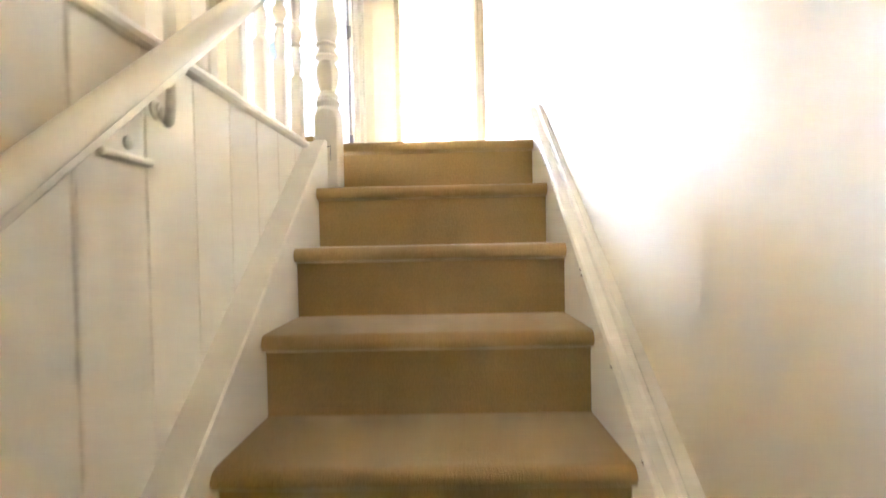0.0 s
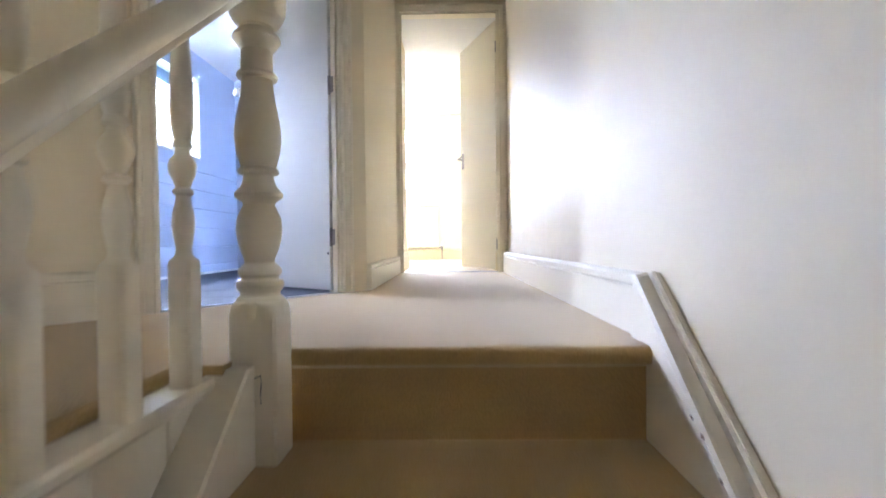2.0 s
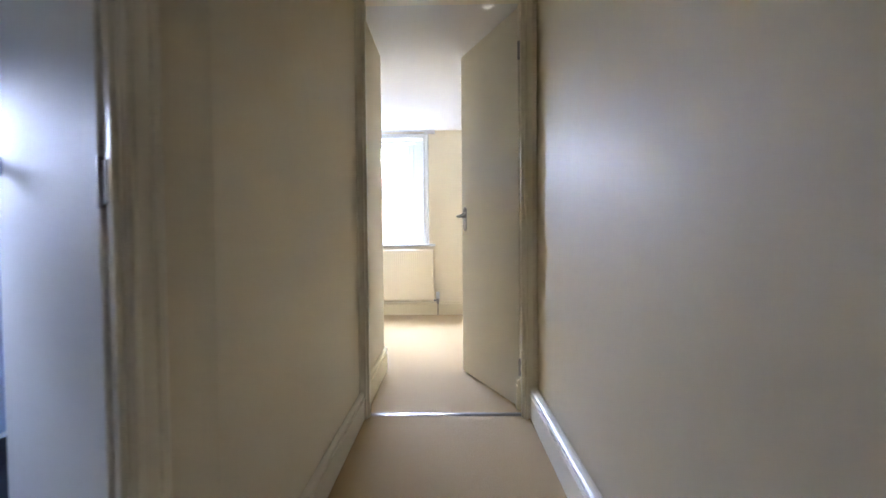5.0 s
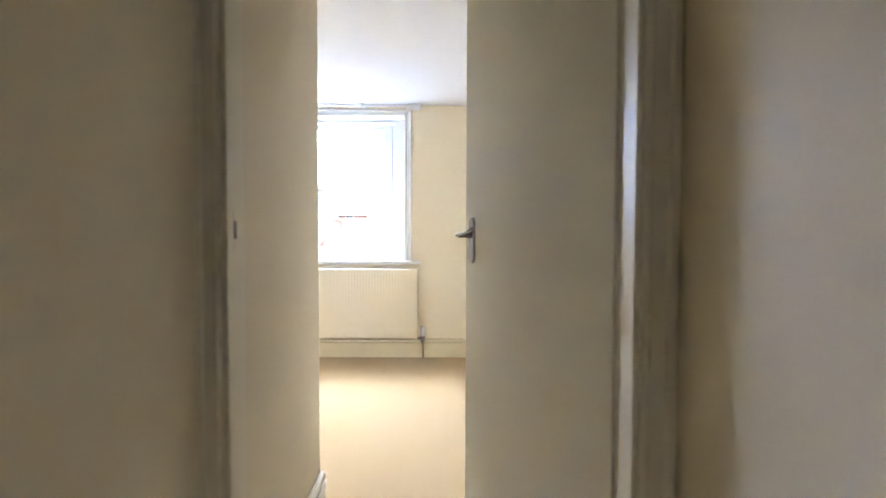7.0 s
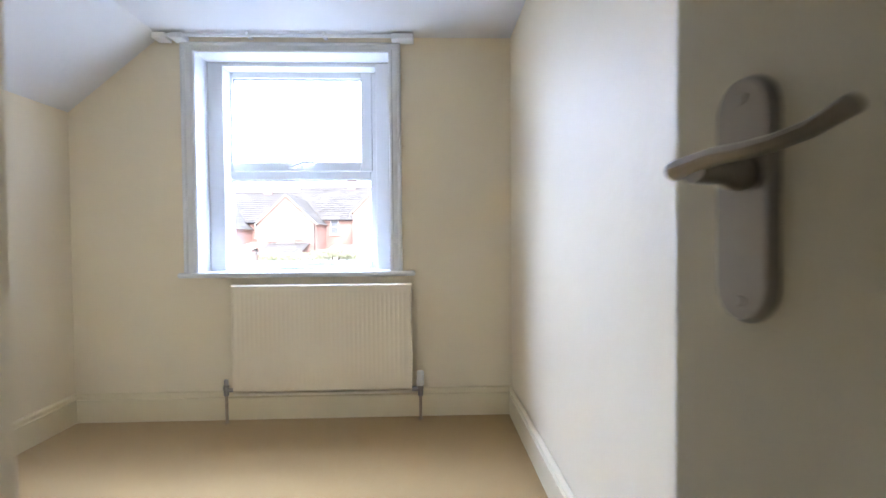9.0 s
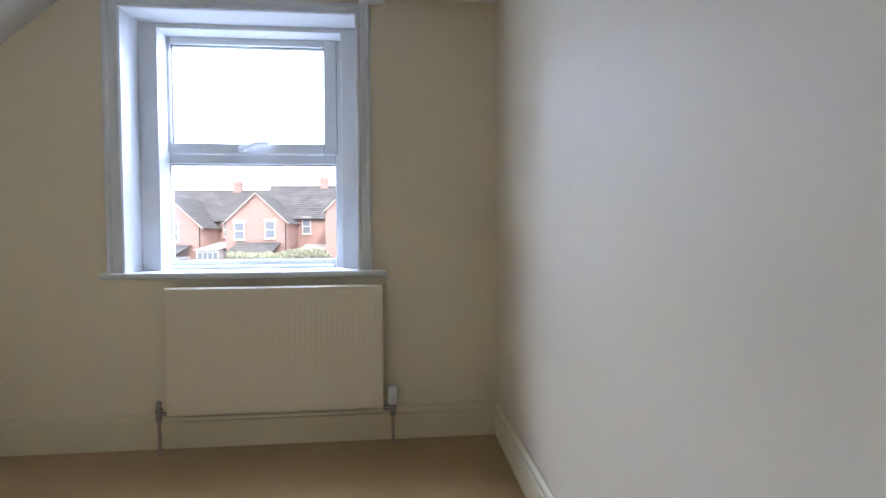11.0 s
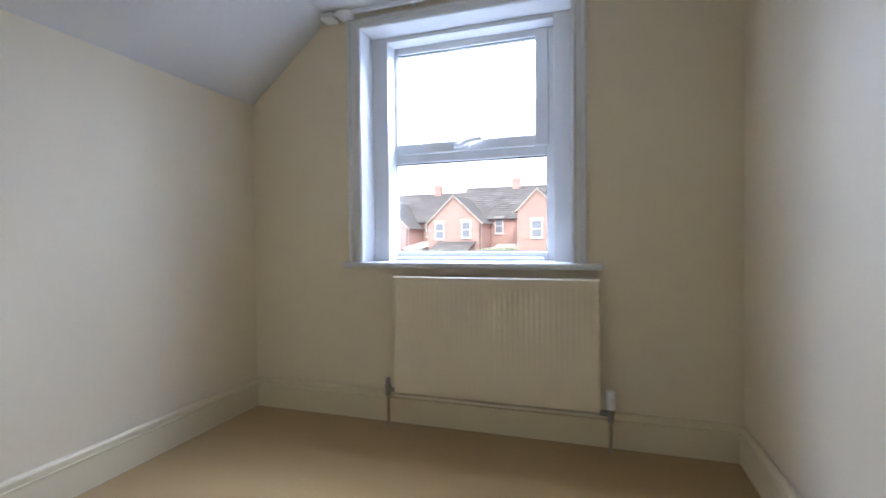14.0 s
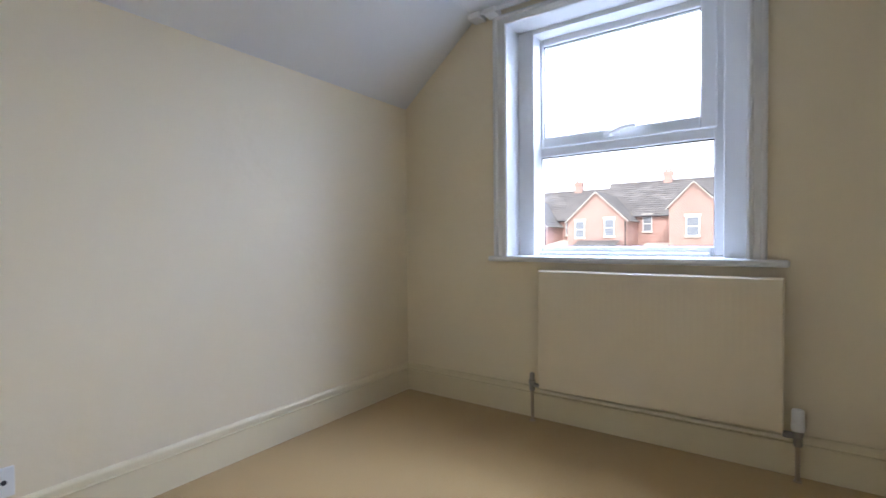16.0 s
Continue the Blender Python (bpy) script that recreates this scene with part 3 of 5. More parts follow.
    for k in range(9):
        t = rng.uniform(0.12, 0.85)
        y = 1.25 - 1.6 * t
        bm = bmesh.new()
        sz = rng.uniform(0.0022, 0.0045)
        c = Vector((RW - 0.0592, y, (y - NOSE) * SLOPE)) + upn * (H - 0.020 + rng.uniform(-0.004, 0.004))
        box(bm, c.x - 0.0012, c.x + 0.001, c.y - sz, c.y + sz, c.z - sz * 0.7, c.z + sz * 0.8, 0.0005)
        part("paint_chip", bm, UNDER, stair, "small chip through the white paint")
    return stair


stairs = build_stairs()


# ---- balustrade ----
def turned(bm, prof, x, y, seg=24):
    lathe(bm, prof, Matrix.Translation((x, y, 0)), seg)


def pommel(bm, h, z0, z1, x=0.0, y=0.0, round_low=0.0, round_high=0.0, seg=12):
    """A square post whose ends are turned off round, so that each face ends in an arch."""
    ring = []
    for k in range(4 * seg):
        a = 2 * math.pi * (k + 0.5) / (4 * seg)
        c = max(abs(math.cos(a)), abs(math.sin(a)))
        ring.append((math.cos(a), math.sin(a), h / c))
    steps = [0, 0.06, 0.18, 0.36, 0.6, 1.0]
    levels = [(z0 + round_low * q, h * (0.97 + 0.45 * q ** 0.6) if round_low else 1) for q in (steps if round_low else [0])]
    levels += [(z1 - round_high * q, h * (0.97 + 0.45 * q ** 0.6) if round_high else 1) for q in (steps[::-1] if round_high else [0])]
    rings = [[bm.verts.new((x + cx * min(rad, lim), y + sy * min(rad, lim), z)) for cx, sy, rad in ring] for z, lim in levels]
    n = len(ring)
    for a, b in zip(rings, rings[1:]):
        for k in range(n):
            bm.faces.new((a[k], a[(k + 1) % n], b[(k + 1) % n], b[k]))
    bm.faces.new(rings[0][::-1])
    bm.faces.new(rings[-1])


def build_newel():
    nw = empty("newel_post", "white painted turned newel post at the stair head", "newel post")
    x, y = -0.475, 1.147
    h = 0.049
    # lower square with shoulders rounded into the turning
    bm = bmesh.new()
    pommel(bm, h, -0.26, 0.118, x, y, round_high=0.040)
    part("newel_base", bm, GLOSS, nw, smooth=True)
    prof = [(0.050, 0.085), (0.051, 0.110), (0.047, 0.122), (0.040, 0.128), (0.040, 0.134), (0.046, 0.140), (0.049, 0.150), (0.046, 0.158), (0.038, 0.162), (0.037, 0.166), (0.043, 0.172), (0.044, 0.180), (0.040, 0.187), (0.029, 0.196),
            (0.030, 0.204), (0.038, 0.222), (0.044, 0.245), (0.0465, 0.268), (0.044, 0.290), (0.036, 0.308), (0.031, 0.318), (0.034, 0.324), (0.047, 0.333), (0.049, 0.341), (0.045, 0.346), (0.036, 0.356), (0.031, 0.372), (0.030, 0.380),
            (0.040, 0.383), (0.042, 0.388), (0.040, 0.393), (0.034, 0.396), (0.038, 0.408), (0.044, 0.430), (0.047, 0.455), (0.046, 0.480), (0.041, 0.510), (0.035, 0.540), (0.0315, 0.566), (0.031, 0.580),
            (0.040, 0.583), (0.042, 0.588), (0.039, 0.593), (0.033, 0.596), (0.031, 0.625), (0.031, 0.640), (0.043, 0.655), (0.049, 0.664), (0.046, 0.672), (0.034, 0.684), (0.035, 0.690), (0.044, 0.697), (0.050, 0.705), (0.052, 0.715)]
    bm = bmesh.new()
    turned(bm, prof, x, y, 32)
    part("newel_turning", bm, GLOSS, nw, smooth=True)
    bm = bmesh.new()
    pommel(bm, h, 0.705, 0.97, x, y, round_low=0.050)
    part("newel_block", bm, GLOSS, nw, smooth=True)
    for dx, dz in ((0.012, 0.775), (0.026, 0.815), (-0.006, 0.842)):
        bm = bmesh.new()
        lathe(bm, [(0.0032, 0), (0.0022, 0.0008), (0.0, 0.001)], Matrix.Translation((x + dx, y - h, dz)) @ Matrix.Rotation(radians(90), 4, "X"), 8)
        part("dent", bm, BRASS, nw, "small dull dent in the paint")
    bm = bmesh.new()
    turned(bm, [(0.05, 0.968), (0.064, 0.976), (0.064, 0.990), (0.05, 0.996), (0.03, 1.004), (0.034, 1.020), (0.048, 1.045), (0.044, 1.068), (0.02, 1.082), (0.0, 1.084)], x, y, 28)
    part("newel_cap", bm, GLOSS, nw, smooth=True)
    # hairline cracks in the paint where the string meets the post
    for pts in (((-0.497, -0.036), (-0.484, -0.033), (-0.470, -0.036), (-0.458, -0.032)), ((-0.457, -0.030), (-0.456, -0.050), (-0.458, -0.068), (-0.457, -0.088))):
        bm = bmesh.new()
        tube(bm, [(px, y - h, pz) for px, pz in pts], 0.0011, 6)
        part("paint_crack", bm, RUBBER, nw, "dark hairline crack")


build_newel()


def baluster():
    b = empty("baluster", "white painted turned baluster standing on the apron cap", "baluster", group="landing balusters")
    bm = bmesh.new()
    pommel(bm, 0.021, 0.0, 0.232, round_high=0.018, seg=6)
    part("lower_block", bm, GLOSS, b, smooth=True)
    bm = bmesh.new()
    pommel(bm, 0.021, 0.728, 0.90, round_low=0.018, seg=6)
    part("upper_block", bm, GLOSS, b, smooth=True)
    bm = bmesh.new()
    prof = [(0.020, 0.215), (0.021, 0.230), (0.014, 0.240), (0.013, 0.252), (0.017, 0.270), (0.020, 0.292), (0.018, 0.315), (0.013, 0.335), (0.012, 0.345), (0.018, 0.350), (0.018, 0.355), (0.012, 0.360), (0.016, 0.372), (0.023, 0.388), (0.024, 0.400), (0.021, 0.410), (0.013, 0.420),
            (0.012, 0.430), (0.017, 0.434), (0.017, 0.439), (0.014, 0.444), (0.019, 0.470), (0.020, 0.505), (0.018, 0.560), (0.015, 0.620), (0.013, 0.660), (0.018, 0.664), (0.018, 0.670), (0.014, 0.675), (0.018, 0.70), (0.021, 0.725), (0.020, 0.740)]
    turned(bm, prof, 0, 0, 18)
    part("turning", bm, GLOSS, b, smooth=True)
    return b


CAPZ = -0.022
first = baluster()
first.matrix_world = pose(-0.555, 1.005, CAPZ)
for k in range(1, 20):
    copy_thing(first, pose(-0.555, 1.005 - 0.167 * k, CAPZ))


def build_apron():
    ap = empty("landing_apron", "white painted matchboard apron with rounded cap below the balusters", "panelling")
    # boards with chamfered edges
    y = 1.10
    rng = random.Random(3)
    while y > -2.3:
        w = 0.168
        bm = bmesh.new()
        d = 0.545 + rng.uniform(-0.001, 0.001)
        prof = [(-0.57, 0.0), (-d - 0.003, 0.0), (-d, 0.004), (-d, w - 0.005), (-d - 0.003, w - 0.001), (-0.57, w - 0.001)]
        zb = min(-0.12, (y - w - NOSE) * SLOPE - 0.02)
        a = [bm.verts.new((px, y - w + py, zb)) for px, py in prof]
        b = [bm.verts.new((px, y - w + py, CAPZ - 0.03)) for px, py in prof]
        for i in range(len(prof)):
            j = (i + 1) % len(prof)
            bm.faces.new((a[i], a[j], b[j], b[i]))
        bm.faces.new(a)
        bm.faces.new(b[::-1])
        part("board", bm, GLOSS, ap)
        y -= w
    bm = bmesh.new()
    cap = [(-0.05, -0.030), (0.024, -0.030), (0.034, -0.026), (0.038, -0.017), (0.036, -0.007), (0.028, 0.0), (-0.05, 0.0)]
    extrude_profile(bm, cap, (-0.56, -2.4, CAPZ), (-0.56, 1.10, CAPZ), (1, 0, 0))
    part("cap", bm, GLOSS, ap, "rounded white cap rail")
    # small ledge under the handrail bracket
    bm = bmesh.new()
    box(bm, -0.56, -0.530, -0.03, 0.096, -0.270, -0.256, 0.004)
    part("ledge", bm, GLOSS, ap)
    bm = bmesh.new()
    tube(bm, [(-0.608, -2.4, -0.014), (-0.608, -1.0, -0.012), (-0.608, 0.0, -0.014), (-0.608, 0.7, -0.012), (-0.606, 1.15, -0.014)], 0.017, 10)
    part("carpet_roll", bm, CARPET, ap, "brown rolled carpet edge")


build_apron()


def build_rails():
    # hand rail sloping beside the flight
    hr = empty("stair_handrail", "white painted moulded handrail sloping up to the newel", "handrail")
    dy = Vector((0, 1, 0.826)).normalized()
    upn = Vector((0, -0.826, 1)).normalized()
    low, top = Vector((-0.478, -2.0, 0.245 + 0.826 * (-2.0 - 0.505))), Vector((-0.478, 1.165, 0.245 + 0.826 * (1.165 - 0.505)))
    prof = [(-0.018, 0.0), (0.018, 0.0), (0.022, 0.006), (0.022, 0.016), (0.027, 0.020), (0.033, 0.028), (0.034, 0.040), (0.029, 0.054), (0.018, 0.064), (0.0, 0.068), (-0.018, 0.064), (-0.029, 0.054), (-0.034, 0.040), (-0.033, 0.028), (-0.027, 0.020), (-0.022, 0.016), (-0.022, 0.006)]
    slim = [(o * 0.78, h * 0.76) for o, h in prof]
    bm = bmesh.new()
    extrude_profile(bm, slim, low, top, (1, 0, 0), upn)
    bmesh.ops.bisect_plane(bm, geom=bm.verts[:] + bm.edges[:] + bm.faces[:], plane_co=(0, 1.10, 0), plane_no=(0, 1, 0), clear_outer=True)
    part("rail", bm, GLOSS, hr, smooth=True)
    for y in (0.06, -1.3):
        zr = 0.245 + 0.826 * (y - 0.505)
        bm = bmesh.new()
        lathe(bm, [(0.020, 0), (0.020, 0.004), (0.012, 0.008), (0.011, 0.012)], Matrix.Translation((-0.545, y + 0.066, zr - 0.032)) @ Matrix.Rotation(radians(90), 4, "Y"), 16)
        lathe(bm, [(0.012, 0), (0.012, 0.005), (0.007, 0.008), (0, 0.009)], Matrix.Translation((-0.545, y - 0.016, zr - 0.112)) @ Matrix.Rotation(radians(90), 4, "Y"), 14)
        tube(bm, [(-0.540, y + 0.066, zr - 0.032), (-0.530, y + 0.067, zr - 0.045), (-0.516, y + 0.058, zr - 0.060), (-0.498, y + 0.032, zr - 0.064), (-0.484, y + 0.014, zr - 0.045), (-0.478, y + 0.010, zr + 0.012)], 0.009, 10)
        box(bm, -0.492, -0.464, y - 0.035, y + 0.045, -0.004, 0.003, 0.001, Matrix.Translation((0, 0, zr)) @ Matrix.Translation((0, y, 0)) @ Matrix.Rotation(math.atan(0.826), 4, "X") @ Matrix.Translation((0, -y, 0)))
        part("bracket", bm, GLOSS, hr, "painted metal handrail bracket", smooth=True)
    lr = empty("landing_handrail", "white painted level handrail on the landing balusters", "handrail")
    bm = bmesh.new()
    extrude_profile(bm, prof, (-0.555, -2.4, CAPZ + 0.895), (-0.555, 1.02, CAPZ + 0.895), (1, 0, 0))
    box(bm, -0.56, -0.50, 1.0, 1.10, CAPZ + 0.90, CAPZ + 0.955, 0.008)
    part("rail", bm, GLOSS, lr, smooth=True)


build_rails()


# ---- doors ----
def strap(bm, pts, wide, thick, seg=12):
    """A flattened bar along points, wide across y and thin in z, waisted towards its far end."""
    rings = []
    for k, p in enumerate(pts):
        q = k / (len(pts) - 1)
        w, t = wide * (1.0 - 0.75 * q + 0.75 * q ** 3), thick * (1.25 - 0.9 * q + 0.5 * q ** 3)
        if k == 0:
            w, t = w * 0.92, t * 0.85
        rings.append([bm.verts.new((p[0], p[1] + w * math.cos(2 * math.pi * j / seg), p[2] + t * math.sin(2 * math.pi * j / seg))) for j in range(seg)])
    for a, b in zip(rings, rings[1:]):
        for j in range(seg):
            bm.faces.new((a[j], a[(j + 1) % seg], b[(j + 1) % seg], b[j]))
    bm.faces.new(rings[0][::-1])
    bm.faces.new(rings[-1])


def hinge(parent, m):
    bm = bmesh.new()
    lathe(bm, [(0.006, -0.045), (0.0065, -0.040), (0.0065, 0.040), (0.006, 0.045)], None, 10)
    box(bm, -0.030, 0.0, -0.0015, 0.0015, -0.038, 0.038)
    for z in (-0.025, 0.0, 0.025):
        lathe(bm, [(0.004, 0), (0.003, 0.001), (0, 0.0012)], Matrix.Translation((-0.016, -0.0015, z)) @ Matrix.Rotation(radians(90), 4, "X"), 8)
    bmesh.ops.transform(bm, matrix=m, verts=bm.verts)
    return part("hinge", bm, NICKEL, parent, "tarnished metal butt hinge", smooth=True)


def build_bedroom_door():
    hx, hy, fx, fy = 0.306, 3.978, 0.033, 4.635
    ang = math.atan2(fy - hy, fx - hx)
    width = math.hypot(fx - hx, fy - hy)
    m = Matrix.Translation((hx, hy, 0)) @ Matrix.Rotation(ang, 4, "Z")   # x from hinge to free edge; +y faces the hall
    d = empty("door_bedroom", "plain white painted flush door standing open into the bedroom", "door", m, kind="structure")
    boxed("leaf", (0, width, -0.040, 0.0, 0.012, 2.045), DOORPAINT, d, 0.003)
    px = width - 0.055
    for side, s in ((0.0, 1), (-0.040, -1)):
        bm = bmesh.new()
        # long rounded back plate
        pts = [(px + 0.0195 * math.cos(a), 1.058 + 0.024 * math.sin(a)) for a in [radians(q) for q in range(0, 181, 15)]] + [(px + 0.0195 * math.cos(a), 0.949 + 0.024 * math.sin(a)) for a in [radians(q) for q in range(180, 361, 15)]]
        va = [bm.verts.new((x, side, z)) for x, z in pts]
        vb = [bm.verts.new((px + (x - px) * 0.80, side + s * 0.008, 1.003 + (z - 1.003) * 0.96)) for x, z in pts]
        for i in range(len(pts)):
            j = (i + 1) % len(pts)
            bm.faces.new((va[i], va[j], vb[j], vb[i]))
        bm.faces.new(va[::-1])
        bm.faces.new(vb)
        plate = part("back_plate", bm, NICKEL, d, "brushed nickel lever plate", smooth=True)
        for z in (1.066, 0.940):
            bm = bmesh.new()
            lathe(bm, [(0.0036, 0), (0.003, 0.0008), (0.0, 0.001)], Matrix.Translation((px, side + s * 0.008, z)) @ Matrix.Rotation(radians(-90 * s), 4, "X"), 10)
            part("screw", bm, NICKEL, d)
        bm = bmesh.new()
        lathe(bm, [(0.011, 0), (0.011, 0.012), (0.008, 0.02), (0.008, 0.046)], Matrix.Translation((px, side + s * 0.006, 1.020)) @ Matrix.Rotation(radians(-90 * s), 4, "X"), 14)
        yl = side + s * 0.050
        # scrolled grip towards the hinge
        path = [(px + 0.013, yl, 1.021), (px + 0.007, yl, 1.022), (px - 0.002, yl, 1.024), (px - 0.014, yl + s * 0.001, 1.026), (px - 0.030, yl + s * 0.002, 1.026), (px - 0.045, yl, 1.028), (px - 0.058, yl - s * 0.004, 1.032), (px - 0.066, yl - s * 0.007, 1.037), (px - 0.072, yl - s * 0.010, 1.041)]
        strap(bm, path, 0.0105, 0.0056)
        part("lever", bm, NICKEL, d, "curved brushed nickel lever handle", smooth=True)
    for z in (0.22, 1.83):
        hinge(d, Matrix.Translation((-0.004, -0.002, z)))
    return d


build_bedroom_door()


def build_bathroom_door():
    hx, hy = -0.655, 2.4085
    ang = math.atan2(0.445, -0.625)
    width = 0.765
    m = Matrix.Translation((hx, hy, 0)) @ Matrix.Rotation(ang, 4, "Z")   # +y faces the landing
    d = empty("door_bathroom", "plain white flush bathroom door standing open over the tiles", "door", m, kind="structure")
    boxed("leaf", (0, width, -0.040, 0.0, 0.010, 2.005), BATHDOOR, d, 0.003)
    kx, kz = width - 0.055, 1.095
    for side, s in ((0.0, 1), (-0.040, -1)):
        bm = bmesh.new()
        lathe(bm, [(0.026, 0), (0.026, 0.004), (0.020, 0.010), (0.012, 0.014), (0.010, 0.026), (0.013, 0.030)], Matrix.Translation((kx, side, kz)) @ Matrix.Rotation(radians(-90 * s), 4, "X"), 20)
        rose = part("knob_rose", bm, CHROME, d, "chrome knob rose", smooth=True)
        bm = bmesh.new()
        lathe(bm, [(0.013, 0.028), (0.020, 0.034), (0.024, 0.046), (0.025, 0.058), (0.022, 0.068), (0.012, 0.072), (0.0, 0.071)], Matrix.Translation((kx, side, kz)) @ Matrix.Rotation(radians(-90 * s), 4, "X"), 10)
        part("knob", bm, CLEARKNOB, d, "faceted clear and chrome door knob")
    boxed("lock_face", (width - 0.0005, width + 0.0015, -0.031, -0.009, 1.03, 1.16), CHROME, d, 0.0, None, "chrome latch face plate")
    for z in (0.268, 1.00, 1.76):
        hinge(d, Matrix.Translation((-0.004, -0.002, z)))
    bm = bmesh.new()
    lathe(bm, [(0.006, 0), (0.005, 0.002), (0, 0.003)], Matrix.Translation((0.015, 0.0, 0.19)) @ Matrix.Rotation(radians(-90), 4, "X"), 8)
    part("paint_chip", bm, RUBBER, d, "small dark chip")
    return d


build_bathroom_door()

# ---- bedroom window ----
def build_bedroom_window():
    w = empty("window_bedroom", "white framed window with an opening top light and fixed lower pane", "window", kind="structure")
    # reveal lining and inner box frame
    x0, x1, zt, zb = -1.392, -0.356, 1.992, 0.806
    for nm, dims in (("reveal_lining", (x0 - 0.016, x0, BY - 0.004, 7.185, zb - 0.02, zt + 0.016)), ("reveal_lining", (x1, x1 + 0.018, BY - 0.004, 7.185, zb - 0.02, zt + 0.016)), ("reveal_lining", (x0, x1, BY - 0.004, 7.185, zt, zt + 0.016)),
                     ("box_frame", (x0, -1.305, 6.995, 7.10, zb, zt)), ("box_frame", (-0.442, x1, 6.995, 7.10, zb, zt)), ("box_frame", (-1.305, -0.442, 6.995, 7.10, 1.968, zt))):
        boxed(nm, dims, UPVC, w, 0.004)
    # plastic frame
    fx0, fx1, fy0, fy1 = -1.392, -0.356, 7.102, 7.170
    for dims in ((fx0, -1.318, fy0, fy1, zb, zt), (-0.486, fx1, fy0, fy1, zb, zt), (-1.318, -0.486, fy0, fy1, 1.958, zt), (-1.318, -0.486, fy0, fy1, 1.338, 1.395), (-1.318, -0.486, fy0, fy1, zb, 0.852)):
        boxed("window_frame", dims, UPVC, w, 0.006)
    # top-hung sash
    sash = empty("sash", "white opening top light", "")
    sash.parent = w
    sy0, sy1 = 7.088, 7.150
    for dims in ((-1.330, -1.290, sy0, sy1, 1.385, 1.972), (-0.540, -0.474, sy0, sy1, 1.385, 1.972), (-1.290, -0.540, sy0, sy1, 1.932, 1.972), (-1.290, -0.540, sy0, sy1, 1.385, 1.442)):
        boxed("sash_rail", dims, UPVC, sash, 0.007)
    bm = bmesh.new()
    for dims in ((-1.293, -1.287, 7.10, 7.112, 1.440, 1.934), (-0.543, -0.537, 7.10, 7.112, 1.440, 1.934), (-1.287, -0.543, 7.10, 7.112, 1.931, 1.936), (-1.287, -0.543, 7.10, 7.112, 1.439, 1.444)):
        box(bm, *dims)
    part("gasket", bm, RUBBER, sash)
    bm = bmesh.new()
    for dims in ((-1.320, -1.315, 7.118, 7.128, 0.852, 1.338), (-0.489, -0.484, 7.118, 7.128, 0.852, 1.338), (-1.315, -0.489, 7.118, 7.128, 1.334, 1.339), (-1.315, -0.489, 7.118, 7.128, 0.851, 0.855)):
        box(bm, *dims)
    part("gasket", bm, RUBBER, w)
    for dims in ((-1.292, -0.538, 7.118, 7.122, 1.440, 1.935), (-1.319, -0.485, 7.132, 7.136, 0.850, 1.340)):
        p = boxed("pane", dims, GLASS, w, 0.0, None, "clear glass")
        p.visible_shadow = False
    # espagnolette handle on the sash's lower rail
    bm = bmesh.new()
    box(bm, -0.965, -0.885, 7.074, 7.089, 1.400, 1.424, 0.004)
    lathe(bm, [(0.010, 0), (0.010, 0.016), (0.007, 0.022), (0.0, 0.023)], Matrix.Translation((-0.93, 7.078, 1.408)) @ Matrix.Rotation(radians(90), 4, "X"), 14)
    tube(bm, [(-0.932, 7.052, 1.410), (-0.905, 7.046, 1.418), (-0.875, 7.042, 1.430), (-0.845, 7.042, 1.434), (-0.805, 7.044, 1.433)], 0.010, 10)
    part("handle", bm, PLASTIC, w, "white window handle", smooth=True)
    # sill board with rounded front and horns
    bm = bmesh.new()
    box(bm, -1.496, -0.219, 6.826, BY - 0.0005, 0.778, 0.806, 0.010, seg=3)
    box(bm, x0, x1, BY - 0.012, 7.104, 0.784, 0.8058)
    box(bm, -1.30, -0.50, 7.06, 7.104, 0.806, 0.824, 0.005)
    part("window_sill", bm, UPVC, w, "white painted window board")
    # moulded architrave on the room side
    wide = 0.074
    prof = [(0, 0), (0.012, 0), (0.018, 0.008), (0.018, 0.018), (0.012, 0.024), (0.014, 0.050), (0.024, 0.058), (0.026, 0.068), (0.020, wide), (0, wide)]
    m = Matrix.Translation((0, BY, 0))
    for a, b, up, k0, k1, sc in (((x0, 0, 0.806), (x0, 0, zt), Vector((-1, 0, 0)), 0, 1, 1.0), ((x1, 0, 0.806), (x1, 0, zt), Vector((1, 0, 0)), 0, 1, 0.90), ((x0, 0, zt), (x1, 0, zt), Vector((0, 0, 1)), 1, 1, 0.72)):
        bm = bmesh.new()
        go = (Vector(b) - Vector(a)).normalized()
        tall = 0.72 if not up.z else 1.0
        e0 = [bm.verts.new(m @ Vector(a) + Vector((0, -1, 0)) * o + up * h * sc - go * h * k0) for o, h in prof]
        e1 = [bm.verts.new(m @ Vector(b) + Vector((0, -1, 0)) * o + up * h * sc + go * h * k1 * (0.72 if not up.z else 0.9)) for o, h in prof]
        for k in range(len(prof)):
            j = (k + 1) % len(prof)
            bm.faces.new((e0[k], e0[j], e1[j], e1[k]))
        bm.faces.new(e0[::-1])
        bm.faces.new(e1)
        part("architrave", bm, UPVC, w, "white moulded architrave")
    return w


build_bedroom_window()


